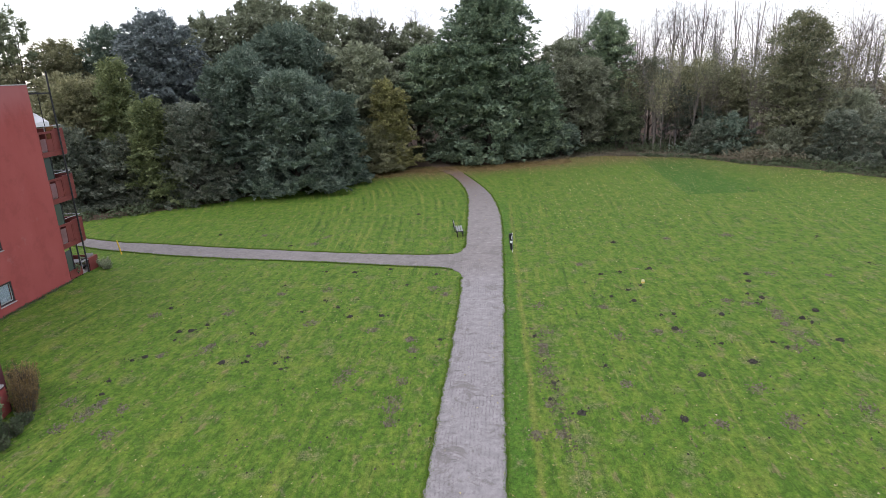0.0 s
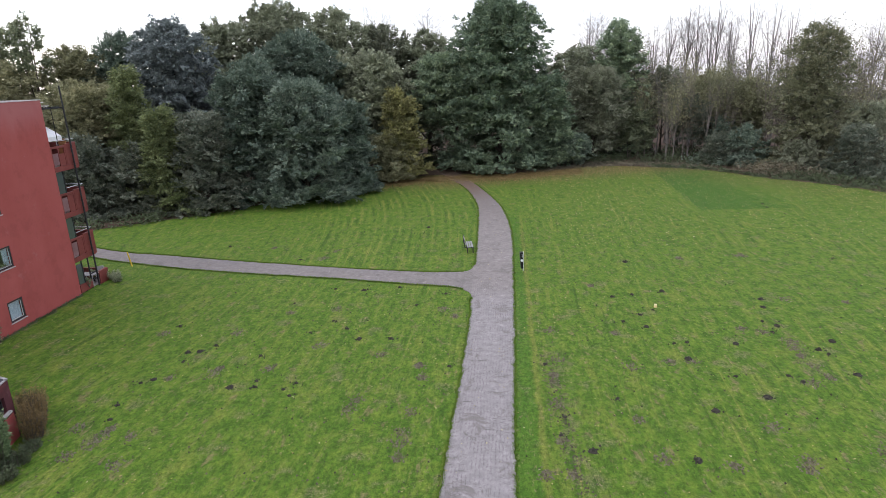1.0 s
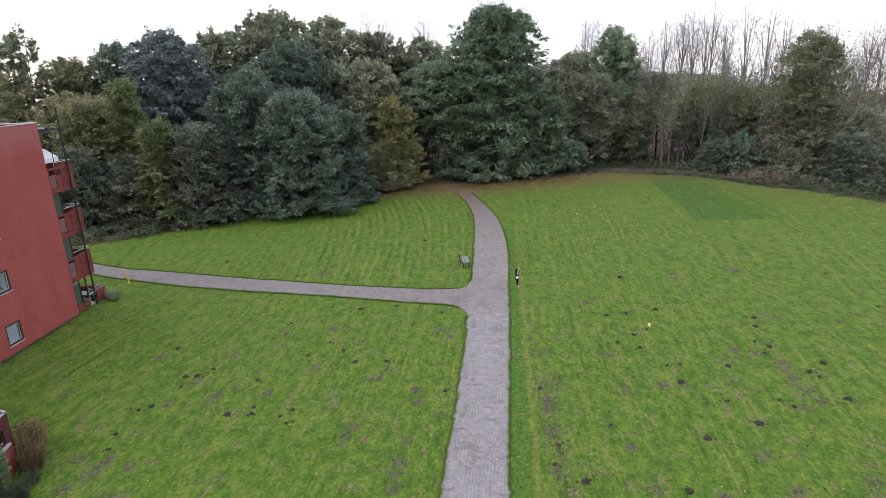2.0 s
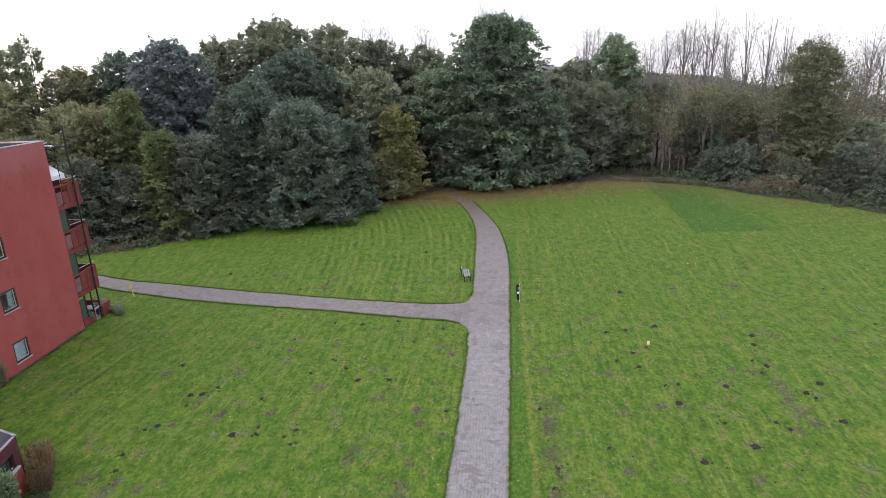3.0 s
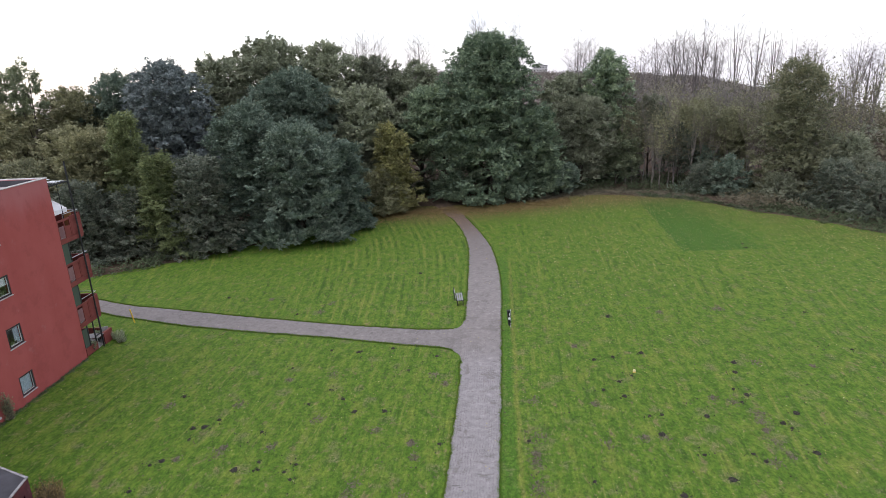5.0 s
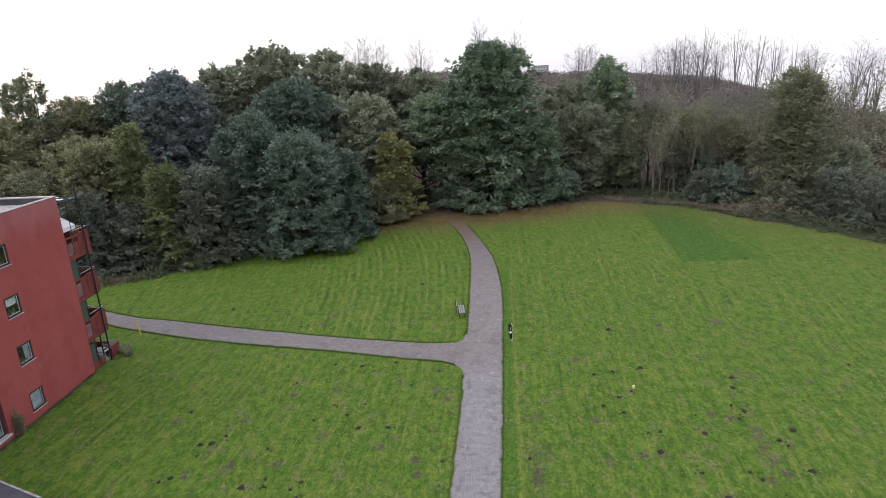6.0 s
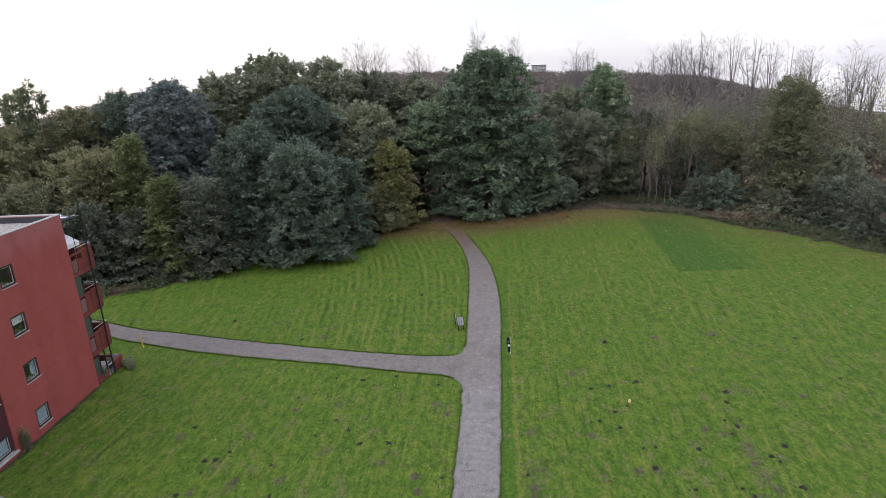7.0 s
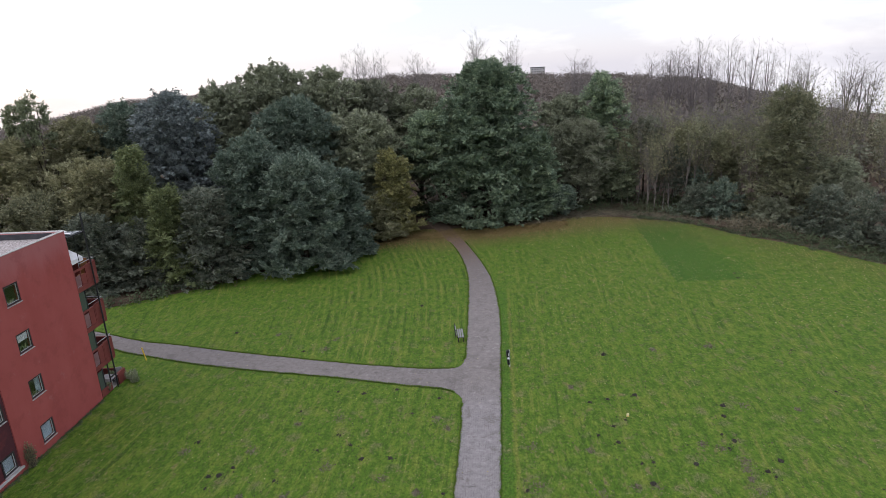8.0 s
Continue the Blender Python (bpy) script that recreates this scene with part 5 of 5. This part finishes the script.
for p in along(((9, 68.2), (13, 70.6), (17, 72), (21, 71.6), (25, 69.8), (29, 67)), 0.03, 1.1, 88):
    bank.append(p + [0, 0, 0.03])
r8 = np.random.default_rng(88)
bank = np.repeat(np.array(bank), 14, axis=0)
bank[:, :2] += r8.normal(size=(len(bank), 2)) * 0.5
ln = 0.16 + 0.12 * r8.random(len(bank))
tagged(new("leaf_drift", quads_mesh("leaf_drift", leaf_faces(r8, bank, r8.normal(size=(len(bank), 3)) * [1, 1, 0.2], r8.normal(size=(len(bank), 3)) * 0.3 + [0, 0, 1], ln, ln * 0.7), "leaf_brown")),
       "red-brown drift of fallen leaves along the wood's edge", "fallen leaves", kind="stuff")


# ---------------------------------------------------------------- distant buildings
def far_block(x, y, w, d, h, z, floors, bays):
    t = thing("tower_block", (x, y, z), "small grey tower block on the distant ridge", "building")
    part("wall", box(-w / 2, -d / 2, -10, w / 2, d / 2, h), "coping", t)
    part("roof", box(-w / 2 - 0.3, -d / 2 - 0.3, h, w / 2 + 0.3, d / 2 + 0.3, h + 1), "bitumen", t)
    for i in range(bays):
        for j in range(floors):
            cx, cz = -w / 2 + w * (i + 0.5) / bays, h * (j + 0.5) / floors
            part("window", box(cx - w / bays * 0.2, -d / 2 - 0.2, cz - 0.6, cx + w / bays * 0.2, -d / 2 - 0.05, cz + 0.6), "glass", t)


far_block(110, 900, 20, 12, 14.5, 2, 4, 5)
for x, y, w, z in ((128, 880, 12, 3.0), (116.5, 300, 5.5, -8.6)):
    h = thing("distant_house", (x, y, z), "small pale house on the wooded hill", "house", "distant houses")
    part("wall", box(-w / 2, -2.5, -8, w / 2, 2.5, 2.4), "white", h)
    bm = bmesh.new()
    vs = [bm.verts.new(c) for c in ((-w / 2, -2.8, 2.4), (w / 2, -2.8, 2.4), (w / 2, 2.8, 2.4), (-w / 2, 2.8, 2.4), (-w / 2, 0, 3.6), (w / 2, 0, 3.6))]
    for q in ((0, 1, 5, 4), (2, 3, 4, 5), (0, 4, 3), (1, 2, 5), (3, 2, 1, 0)):
        bm.faces.new([vs[i] for i in q])
    part("roof", bm, "sill", h)


# ---------------------------------------------------------------- things on the lawn
def build_bench():
    b = thing("park_bench", (0.68, 34.0, 0), "park bench with grey slats and dark metal legs beside the path", "bench", turn=4)
    for i in range(3):
        x = -0.2 + 0.155 * i
        part("seat_slat", box(x, -0.75, 0.431, x + 0.115, 0.75, 0.47), "slat", b, bevel=0.008)
    for i in range(2):
        z = 0.6 + 0.17 * i
        part("back_slat", box(-0.33 - 0.03 * i, -0.75, z, -0.29 - 0.03 * i, 0.75, z + 0.12), "slat", b, bevel=0.008)
    for y in (-0.6, 0.6):
        bm = box(-0.2, y - 0.03, 0, -0.14, y + 0.03, 0.43)
        box(0.18, y - 0.03, 0, 0.24, y + 0.03, 0.43, bm)
        box(-0.3, y - 0.03, 0.37, 0.26, y + 0.03, 0.428, bm)
        box(-0.385, y - 0.03, 0.4, -0.335, y + 0.03, 0.95, bm)
        part("leg_frame", bm, "dark_metal", b, "dark metal bench frame")


def build_bin():
    b = thing("litter_bin", (3.88, 29.45, 0), "black dog-waste bin with a white disc on a white post", "litter bin", turn=8)
    part("post", box(0.085, -0.04, -0.1, 0.125, 0.04, 1.2), "white", b, "white flat post", 0.006)
    bm = box(-0.13, -0.2, 0.16, 0.075, 0.06, 1.12)
    for v in bm.verts:
        if v.co.z < 0.5:
            v.co.x = 0.075 + (v.co.x - 0.075) * 0.6
    bmesh.ops.bevel(bm, geom=list(bm.edges), offset=0.035, segments=2, affect="EDGES")
    part("body", bm, "black", b)
    bm = box(-0.14, -0.21, 1.12, 0.08, 0.08, 1.2)
    bmesh.ops.bevel(bm, geom=list(bm.edges), offset=0.03, segments=2, affect="EDGES")
    part("lid", bm, "black", b)
    bm = bmesh.new()
    bmesh.ops.create_cone(bm, cap_ends=True, segments=16, radius1=0.08, radius2=0.08, depth=0.02, matrix=pose(-0.02, -0.212, 0.7, 90))
    part("disc", bm, "white", b, "white round sign")
    part("front_stripe", box(-0.02, -0.208, 0.86, 0.01, -0.202, 1.08), "white", b, "white stripe")


def build_pole():
    b = thing("yellow_post", (-21.88, 31.9, 0), "short yellow painted post beside the side path", "post")
    part("post", pole_bm((-0.16, 0.05, -0.1), (-0.34, 0.05, 1.0), 0.042, 10), "yellow", b)


def build_marker():
    b = thing("marker_block", (10.1, 23.1, 0), "cream marker block standing in the grass by a molehill", "marker")
    part("block", box(-0.07, -0.04, 0.0, 0.07, 0.04, 0.2), "cream", b, bevel=0.015)
    part("band", box(-0.072, -0.042, 0.04, 0.072, 0.042, 0.07), "yellow", b)


build_bench()
build_bin()
build_pole()
build_marker()

# molehills
HILLS_WEST = ((-13.8, 21.6), (-6.9, 20.6), (-5.2, 21.0), (-4.4, 19.8), (-2.9, 19.8), (-11.5, 18.7), (-12.0, 18.6), (-8.5, 18.2), (-11.8, 17.7), (-11.0, 19.3), (-12.3, 16.1), (-12.7, 15.8), (-8.8, 15.4), (-7.9, 15.9), (-7.8, 15.4), (-6.2, 14.7), (-6.2, 15.7), (-6.6, 15.2), (-12.7, 14.1), (-12.4, 13.1), (-7.0, 26.7), (-5.3, 26.4), (-3.3, 26.8), (-0.6, 25.6), (-2.1, 24.0), (-8.8, 24.5), (-6.1, 22.0), (-0.1, 17.0), (-17.0, 36.3), (-10.7, 32.6), (-2.6, 40.7))
HILLS_EAST = ((10.5, 30.9), (8.3, 24.7), (9.4, 25.0), (9.9, 22.8), (9.1, 22.2), (8.1, 21.4), (9.0, 20.7), (9.7, 18.9), (10.3, 19.0), (12.3, 18.8), (9.8, 17.4), (11.1, 15.9), (3.9, 17.1), (6.2, 14.3), (9.4, 13.4), (11.6, 14.3), (4.7, 11.1), (7.8, 10.6), (14.5, 21.2), (14.9, 20.6), (14.4, 20.0), (15.7, 24.0), (15.3, 22.9), (16.4, 18.9), (15.6, 17.7), (15.4, 18.1), (13.4, 15.4), (11.1, 25.4), (13.1, 15.9), (4.1, 13.1), (3.8, 12.0), (22.9, 30.6), (22.7, 25.2), (15.7, 15.9), (10.4, 30.7), (25.8, 46.3), (25.6, 45.0))
# worn, greyish places where old heaps lie flattened
WORN_WEST = ((-10.5, 20.7), (-7.7, 17.0), (-9.9, 17.0), (-10.0, 16.6), (-14.2, 20.8), (-6.1, 19.2), (-1.3, 17.1), (-1.2, 16.1), (-3.1, 18.2), (-3.7, 13.7), (-3.5, 14.3), (-1.4, 13.5), (-1.6, 12.2), (-1.6, 11.6), (-1.5, 10.8), (-12.0, 12.5), (-12.1, 12.0), (-11.0, 12.0), (-12.2, 11.5), (-11.7, 16.2), (-10.6, 10.5), (-12.6, 10.9), (-13.3, 12.6), (-8.6, 23.2), (-6.2, 23.6), (-8.7, 34.5), (-9.2, 32.8), (-13.5, 35.7), (-1.4, 17.1), (-0.0, 22.4), (-0.7, 23.4))
WORN_EAST = ((14.7, 18.9), (14.5, 18.3), (14.4, 17.6), (14.4, 16.6), (10.9, 12.4), (14.0, 20.0), (13.2, 20.4), (7.3, 16.8), (9.0, 17.2), (6.6, 12.9), (8.8, 10.3), (6.8, 10.7), (17.7, 31.6), (7.5, 26.5), (16.9, 24.0), (13.6, 11.0), (10.9, 10.2), (11.1, 10.5), (7.4, 20.1), (3.9, 13.9), (4.0, 15.6), (4.1, 16.2), (3.8, 11.7), (3.1, 9.9), (3.9, 9.9), (4.5, 17.5), (4.5, 20.5), (13.7, 15.3), (14.6, 15.7), (19.6, 23.4), (9.9, 17.2), (18.0, 31.6), (13.9, 31.3))


def mound_mesh(seed):
    v, f = [], []
    rings, sides = 6, 18
    for i in range(rings):
        s = i / (rings - 1)
        for k in range(sides):
            a = 2 * math.pi * k / sides
            w = 1 + 0.45 * noise.noise(Vector((math.cos(a) * 1.6, math.sin(a) * 1.6, seed)))
            r = (1 - s) * w + 0.02
            z = 0.55 * (1 - (1 - s) ** 1.6) + 0.32 * noise.noise(Vector((math.cos(a) * r * 4, math.sin(a) * r * 4, seed + 5)))
            v.append((r * math.cos(a), r * math.sin(a), max(-0.05, z) if i else -0.08))
    for i in range(rings - 1):
        for k in range(sides):
            a, b = i * sides + k, i * sides + (k + 1) % sides
            f.append((a, b, b + sides, a + sides))
    f.append(tuple((rings - 1) * sides + k for k in range(sides)))
    return mesh_of("molehill", v, f, "soil")


mounds = [mound_mesh(3.7 * k) for k in range(6)]
mrng = random.Random(9)
for i, (x, y) in enumerate(HILLS_WEST + HILLS_EAST):
    ob = new("molehill", mounds[i % 6])
    s = mrng.choice((0.08, 0.09, 0.1, 0.12, 0.14))
    ob.matrix_basis = Matrix.LocRotScale((x, y, 0.0), Euler((0, 0, mrng.uniform(0, 6))), (s * mrng.uniform(0.9, 1.3), s, s * mrng.uniform(1.1, 1.6)))
    tagged(ob, "dark crumbly molehill on the lawn", "molehill", "molehills on the lawn")


def build_clods(seed):
    """Crumbs of soil round the molehills and on the worn places."""
    rg = np.random.default_rng(seed)
    spots = np.array(HILLS_WEST + HILLS_EAST)
    p = np.repeat(spots, 12, axis=0) + rg.normal(size=(len(spots) * 12, 2)) * [0.16, 0.12]
    worn = np.array(WORN_WEST + WORN_EAST)
    k = 110
    wide = np.repeat(0.08 + 0.12 * rg.random((len(worn), 1)), k, axis=0)
    w = np.repeat(worn, k, axis=0) + rg.normal(size=(len(worn) * k, 2)) * wide * [1.0, 1.25]
    run = np.stack([4.05 + 0.2 * rg.normal(size=420), 9 + 9 * rg.random(420)], 1)
    strew = np.stack([-16 + 44 * rg.random(5200), 8 + 36 * rg.random(5200)], 1)
    for name, p, material, label in (("soil_crumbs", np.concatenate([p, strew[3400:]]), "soil", "dark crumbs of soil strewn round the molehills"),
                                     ("trodden_crumbs", np.concatenate([run, w[::3], strew[:2400]]), "soil_mid", "brown crumbs of soil on worn places"),
                                     ("dry_crumbs", np.concatenate([w[1::3], w[2::3]]), "soil_dry", "dry greyish soil lying in worn places of the lawn")):
        strew_crumbs(name, p[~on_path(p[:, 0], p[:, 1])], material, label, rg)


def strew_crumbs(name, p, material, label, rg):
    n = len(p)
    s = (0.015 + 0.035 * rg.random(n) ** 2)[:, None]
    a = rg.random(n) * 6.28
    c = np.concatenate([p, np.zeros((n, 1))], 1)
    k = [c + s * 1.3 * np.stack([np.cos(a + w), np.sin(a + w), np.full(n, -0.2)], 1) for w in (0, 2.1, 4.2)]
    top = c + s * np.stack([0.3 * np.cos(a), 0.3 * np.sin(a), np.full(n, 1.2)], 1)
    f = np.concatenate([np.stack([k[0], k[1], top], 1), np.stack([k[1], k[2], top], 1), np.stack([k[2], k[0], top], 1)])
    tagged(new(name, quads_mesh(name, f, material)), label, "soil", kind="stuff")


# planting round the walls
def twig_shrub(name, x, y, height, radius, leaf, label, seed, stems=70, leaves=34, size=0.06):
    """Many upright twigs from one foot, set with small leaves."""
    rg = np.random.default_rng(seed)
    t = thing(name, (x, y, 0), label, "shrub")
    v, f, pos, axis = [], [], [], []
    for k in range(stems):
        a, r = rg.random() * 6.28, radius * math.sqrt(rg.random())
        top = np.array([r * math.cos(a), r * math.sin(a), height * (0.65 + 0.4 * rg.random()) * (1 - 0.25 * (r / radius) ** 2)])
        foot = np.array([top[0] * 0.5, top[1] * 0.5, -0.05])
        mid = (top + foot) / 2 + rg.normal(size=3) * 0.05
        tube([foot, mid, top], [0.012, 0.009, 0.003], 3, v, f)
        s = rg.random(leaves)[:, None] ** 0.75
        p = foot + (top - foot) * s + rg.normal(size=(leaves, 3)) * 0.045
        pos.append(np.maximum(p, [-9, -9, 0.06]))
        axis.append(np.array([math.cos(a), math.sin(a), 0.8]) + rg.normal(size=(leaves, 3)) * 0.7)
    pos, axis = np.concatenate(pos), np.concatenate(axis)
    ln = size * (0.6 + 0.8 * rg.random(len(pos)))
    child("twig", mesh_of("twig", v, f, "bark"), t)
    child("foliage", quads_mesh("foliage", leaf_faces(rg, pos, axis, rg.normal(size=axis.shape) + [0, 0, 0.6], ln, ln * 0.65), leaf), t)


twig_shrub("brown_shrub", -15.2, 13.1, 1.5, 0.5, "leaf_rust", "rust-brown twiggy shrub beside the annex on the lawn", 301, 90, 40, 0.05)
twig_shrub("brown_shrub", -14.82, 12.6, 1.55, 0.55, "leaf_rust", "rust-brown twiggy shrub beside the annex on the lawn", 302, 110, 40, 0.05)
twig_shrub("brown_shrub", -14.4, 12.0, 1.15, 0.45, "leaf_rust", "low rust-brown shrub beside the annex on the lawn", 307, 80, 38, 0.05)
twig_shrub("green_undershrub", -13.95, 10.5, 0.5, 0.45, "leaf_ivy", "low green shrub at the foot of the annex", 303, 60, 30)
twig_shrub("green_undershrub", -13.75, 9.7, 0.4, 0.4, "leaf_ivy", "low green shrub at the foot of the annex", 309, 50, 30)
twig_shrub("green_undershrub", -14.0, 11.25, 0.4, 0.3, "leaf_ivy", "low green shrub at the foot of the annex", 308, 40, 26)
twig_shrub("green_shrub", -14.42, 10.35, 2.15, 0.42, "leaf_pale", "pale green long-leaved bushy shrub in front of the annex", 304, 80, 70, 0.10)
twig_shrub("climbing_plant", -21.9, 19.75, 1.5, 0.26, "leaf_olive", "straggly climber at the foot of the red wall", 305, 40, 26, 0.07)
twig_shrub("terrace_shrub", -21.65, 29.3, 0.6, 0.4, "leaf_mid", "straggly green shrub beside the terrace wall", 306, 34, 22, 0.08)
twig_shrub("terrace_shrub", -21.2, 28.75, 0.5, 0.3, "leaf_mid", "low green shrub beside the terrace wall", 312, 30, 22, 0.07)
clump_field("wall_foot_weeds", along(((-22.02, 26.4), (-22.0, 22), (-22.0, 17), (-22.0, 13)), 0.12, 0.06, 310), 0.13, 30, 0.07, "leaf_ivy", "weeds along the foot of the red wall", "weeds", 311)


def build_terrace():
    """Garden furniture and pots on the ground-floor terrace."""
    t = thing("garden_table", (-22.5, 28.1, 0.06), "weathered grey garden table on the terrace", "table")
    part("tabletop", box(-0.45, -0.35, 0.68, 0.45, 0.35, 0.72), "sill", t, bevel=0.015)
    for x in (-0.38, 0.38):
        for y in (-0.28, 0.28):
            part("leg", pole_bm((x, y, 0), (x, y, 0.68), 0.02, 6), "sill", t)
    c = thing("garden_chair", (-22.35, 28.95, 0.06), "weathered grey plastic garden chair on the terrace", "chair", turn=20)
    part("seat", box(-0.22, -0.22, 0.4, 0.22, 0.22, 0.44), "sill", c, bevel=0.01)
    part("backrest", box(-0.22, 0.19, 0.44, 0.22, 0.23, 0.88), "sill", c, bevel=0.01)
    for x in (-0.19, 0.19):
        for y in (-0.19, 0.19):
            part("leg", pole_bm((x, y, 0), (x, y, 0.4), 0.018, 6), "sill", c)
    rg = np.random.default_rng(320)
    for x, y, h in ((-22.2, 27.35, 0.5), (-22.75, 28.8, 0.6), (-22.25, 29.2, 0.45), (-22.55, 27.2, 0.7)):
        p = thing("pot_plant", (x, y, 0.06), "dark potted plant on the terrace", "plant", "pot plants on the terrace")
        bm = bmesh.new()
        bmesh.ops.create_cone(bm, cap_ends=True, segments=10, radius1=0.09, radius2=0.13, depth=0.24, matrix=pose(0, 0, 0.12))
        part("pot", bm, "dark_metal", p, "dark flower pot")
        n = 260
        d = unit(rg.normal(size=(n, 3)))
        pos = d * 0.24 * rg.random((n, 1)) ** 0.5 + [0, 0, 0.24 + h * 0.45]
        ln = 0.07 + 0.07 * rg.random(n)
        child("foliage", quads_mesh("foliage", leaf_faces(rg, pos, d + [0, 0, 0.5], rg.normal(size=(n, 3)), ln, ln * 0.5), "leaf_mid"), p)


build_terrace()


# ---------------------------------------------------------------- grass and fallen leaves
def on_path(x, y, inset=0.02):
    inside = np.zeros(len(x), bool)
    for a, b in (main_edges,):
        left = np.interp(y, a[:, 1], a[:, 0])
        right = np.interp(y, b[:, 1], b[:, 0])
        inside |= (x > left + inset) & (x < right - inset)
    a, b = side_edges
    low = np.interp(-x, -a[::1, 0], a[::1, 1])
    up = np.interp(-x, -b[::1, 0], b[::1, 1])
    inside |= (x < 0.6) & (y > low + inset) & (y < up - inset)
    return inside


def build_grass(count, seed):
    rg = np.random.default_rng(seed)
    y = 2 + 58 * rg.random(count) ** 1.7
    x = (rg.random(count) - 0.5) * (26 + 1.5 * y)
    ok = ~on_path(x, y) & (x > -21.9) & (x < 40)
    x, y = x[ok], y[ok]
    inner = len(x)
    for line in (*main_edges, *side_edges):
        k = 26000
        pick = rg.integers(0, len(line), k)
        e = line[pick] + rg.normal(size=(k, 2)) * 0.06
        e = e[(e[:, 1] > 5) & (e[:, 1] < 60) & ~((e[:, 0] > 0.35) & (e[:, 0] < 2.0) & (e[:, 1] > 24.9) & (e[:, 1] < 30.6))]
        e = e[~on_path(e[:, 0] , e[:, 1], 0.06)]
        x, y = np.concatenate([x, e[:, 0]]), np.concatenate([y, e[:, 1]])
    n = len(x)
    a = rg.random(n) * 2 * np.pi
    h = 0.015 + 0.03 * rg.random(n)
    h[inner:] *= 2.4
    w = 0.006 + 0.009 * rg.random(n)
    lean = rg.normal(size=(n, 2)) * 0.035
    base = np.stack([x, y, np.zeros(n)], 1)
    side = np.stack([np.cos(a) * w, np.sin(a) * w, np.zeros(n)], 1)
    tip = base + np.stack([lean[:, 0], lean[:, 1], h], 1)
    ob = new("grass", quads_mesh("grass", np.stack([base - side, base + side, tip], 1), "blade"))
    tagged(ob, "short green grass blades covering the lawn", "grass", kind="stuff")


def build_fallen(seed):
    rg = np.random.default_rng(seed)
    edge = curve_through(EDGE_WOOD, 0.4)
    edge = edge[(edge[:, 0] > -9) & (edge[:, 1] > 36)]
    pick = edge[rg.integers(0, len(edge), 3200)]
    inward = -np.abs(rg.normal(size=3200)) * 5.5
    pts = [pick + np.stack([-0.35 * np.sign(pick[:, 0]) * np.abs(inward) * 0.6, inward], 1)]
    east = np.stack([8 + 32 * rg.random(9500), 34 + 34 * rg.random(9500) ** 0.8], 1)
    pts.append(east[east[:, 0] < np.interp(east[:, 1], [38, 49, 54, 58.5, 64, 68], [43, 38, 35, 31, 27.5, 22])])
    pts.append(np.stack([-22 + 48 * rg.random(2600), 6 + 55 * rg.random(2600)], 1))
    p = np.concatenate(pts)
    n = len(p)
    pos = np.concatenate([p, np.full((n, 1), 0.035)], 1)
    ln = np.where(np.arange(n) < n - 2600, 0.05 + 0.075 * rg.random(n), 0.035 + 0.05 * rg.random(n))
    f = leaf_faces(rg, pos, rg.normal(size=(n, 3)) * [1, 1, 0.15], rg.normal(size=(n, 3)) * 0.3 + [0, 0, 1], ln, ln * 0.75)
    tagged(new("fallen_leaves", quads_mesh("fallen_leaves", f, "fallen")), "pale fallen leaves scattered over the grass", "fallen leaves", kind="stuff")


rl = np.random.default_rng(405)
n = 15000
px = -12 + 26 * rl.random(n)
py = np.interp(px, [-12, -8, -4, 1, 5, 14], [58.5, 61.5, 64, 64, 64, 67.5]) - np.abs(rl.normal(size=n)) * 2.0 + 2.2 * rl.random(n)
ln = 0.07 + 0.1 * rl.random(n)
pos = np.stack([px, py, np.full(n, 0.045)], 1)
tagged(new("brown_leaves", quads_mesh("brown_leaves", leaf_faces(rl, pos, rl.normal(size=(n, 3)) * [1, 1, 0.15], rl.normal(size=(n, 3)) * 0.3 + [0, 0, 1], ln, ln * 0.8), "leaf_rust")),
       "brown fallen leaves lying under the trees at the path's end", "fallen leaves", kind="stuff")
build_grass(70000, 400)
build_fallen(401)
build_clods(402)
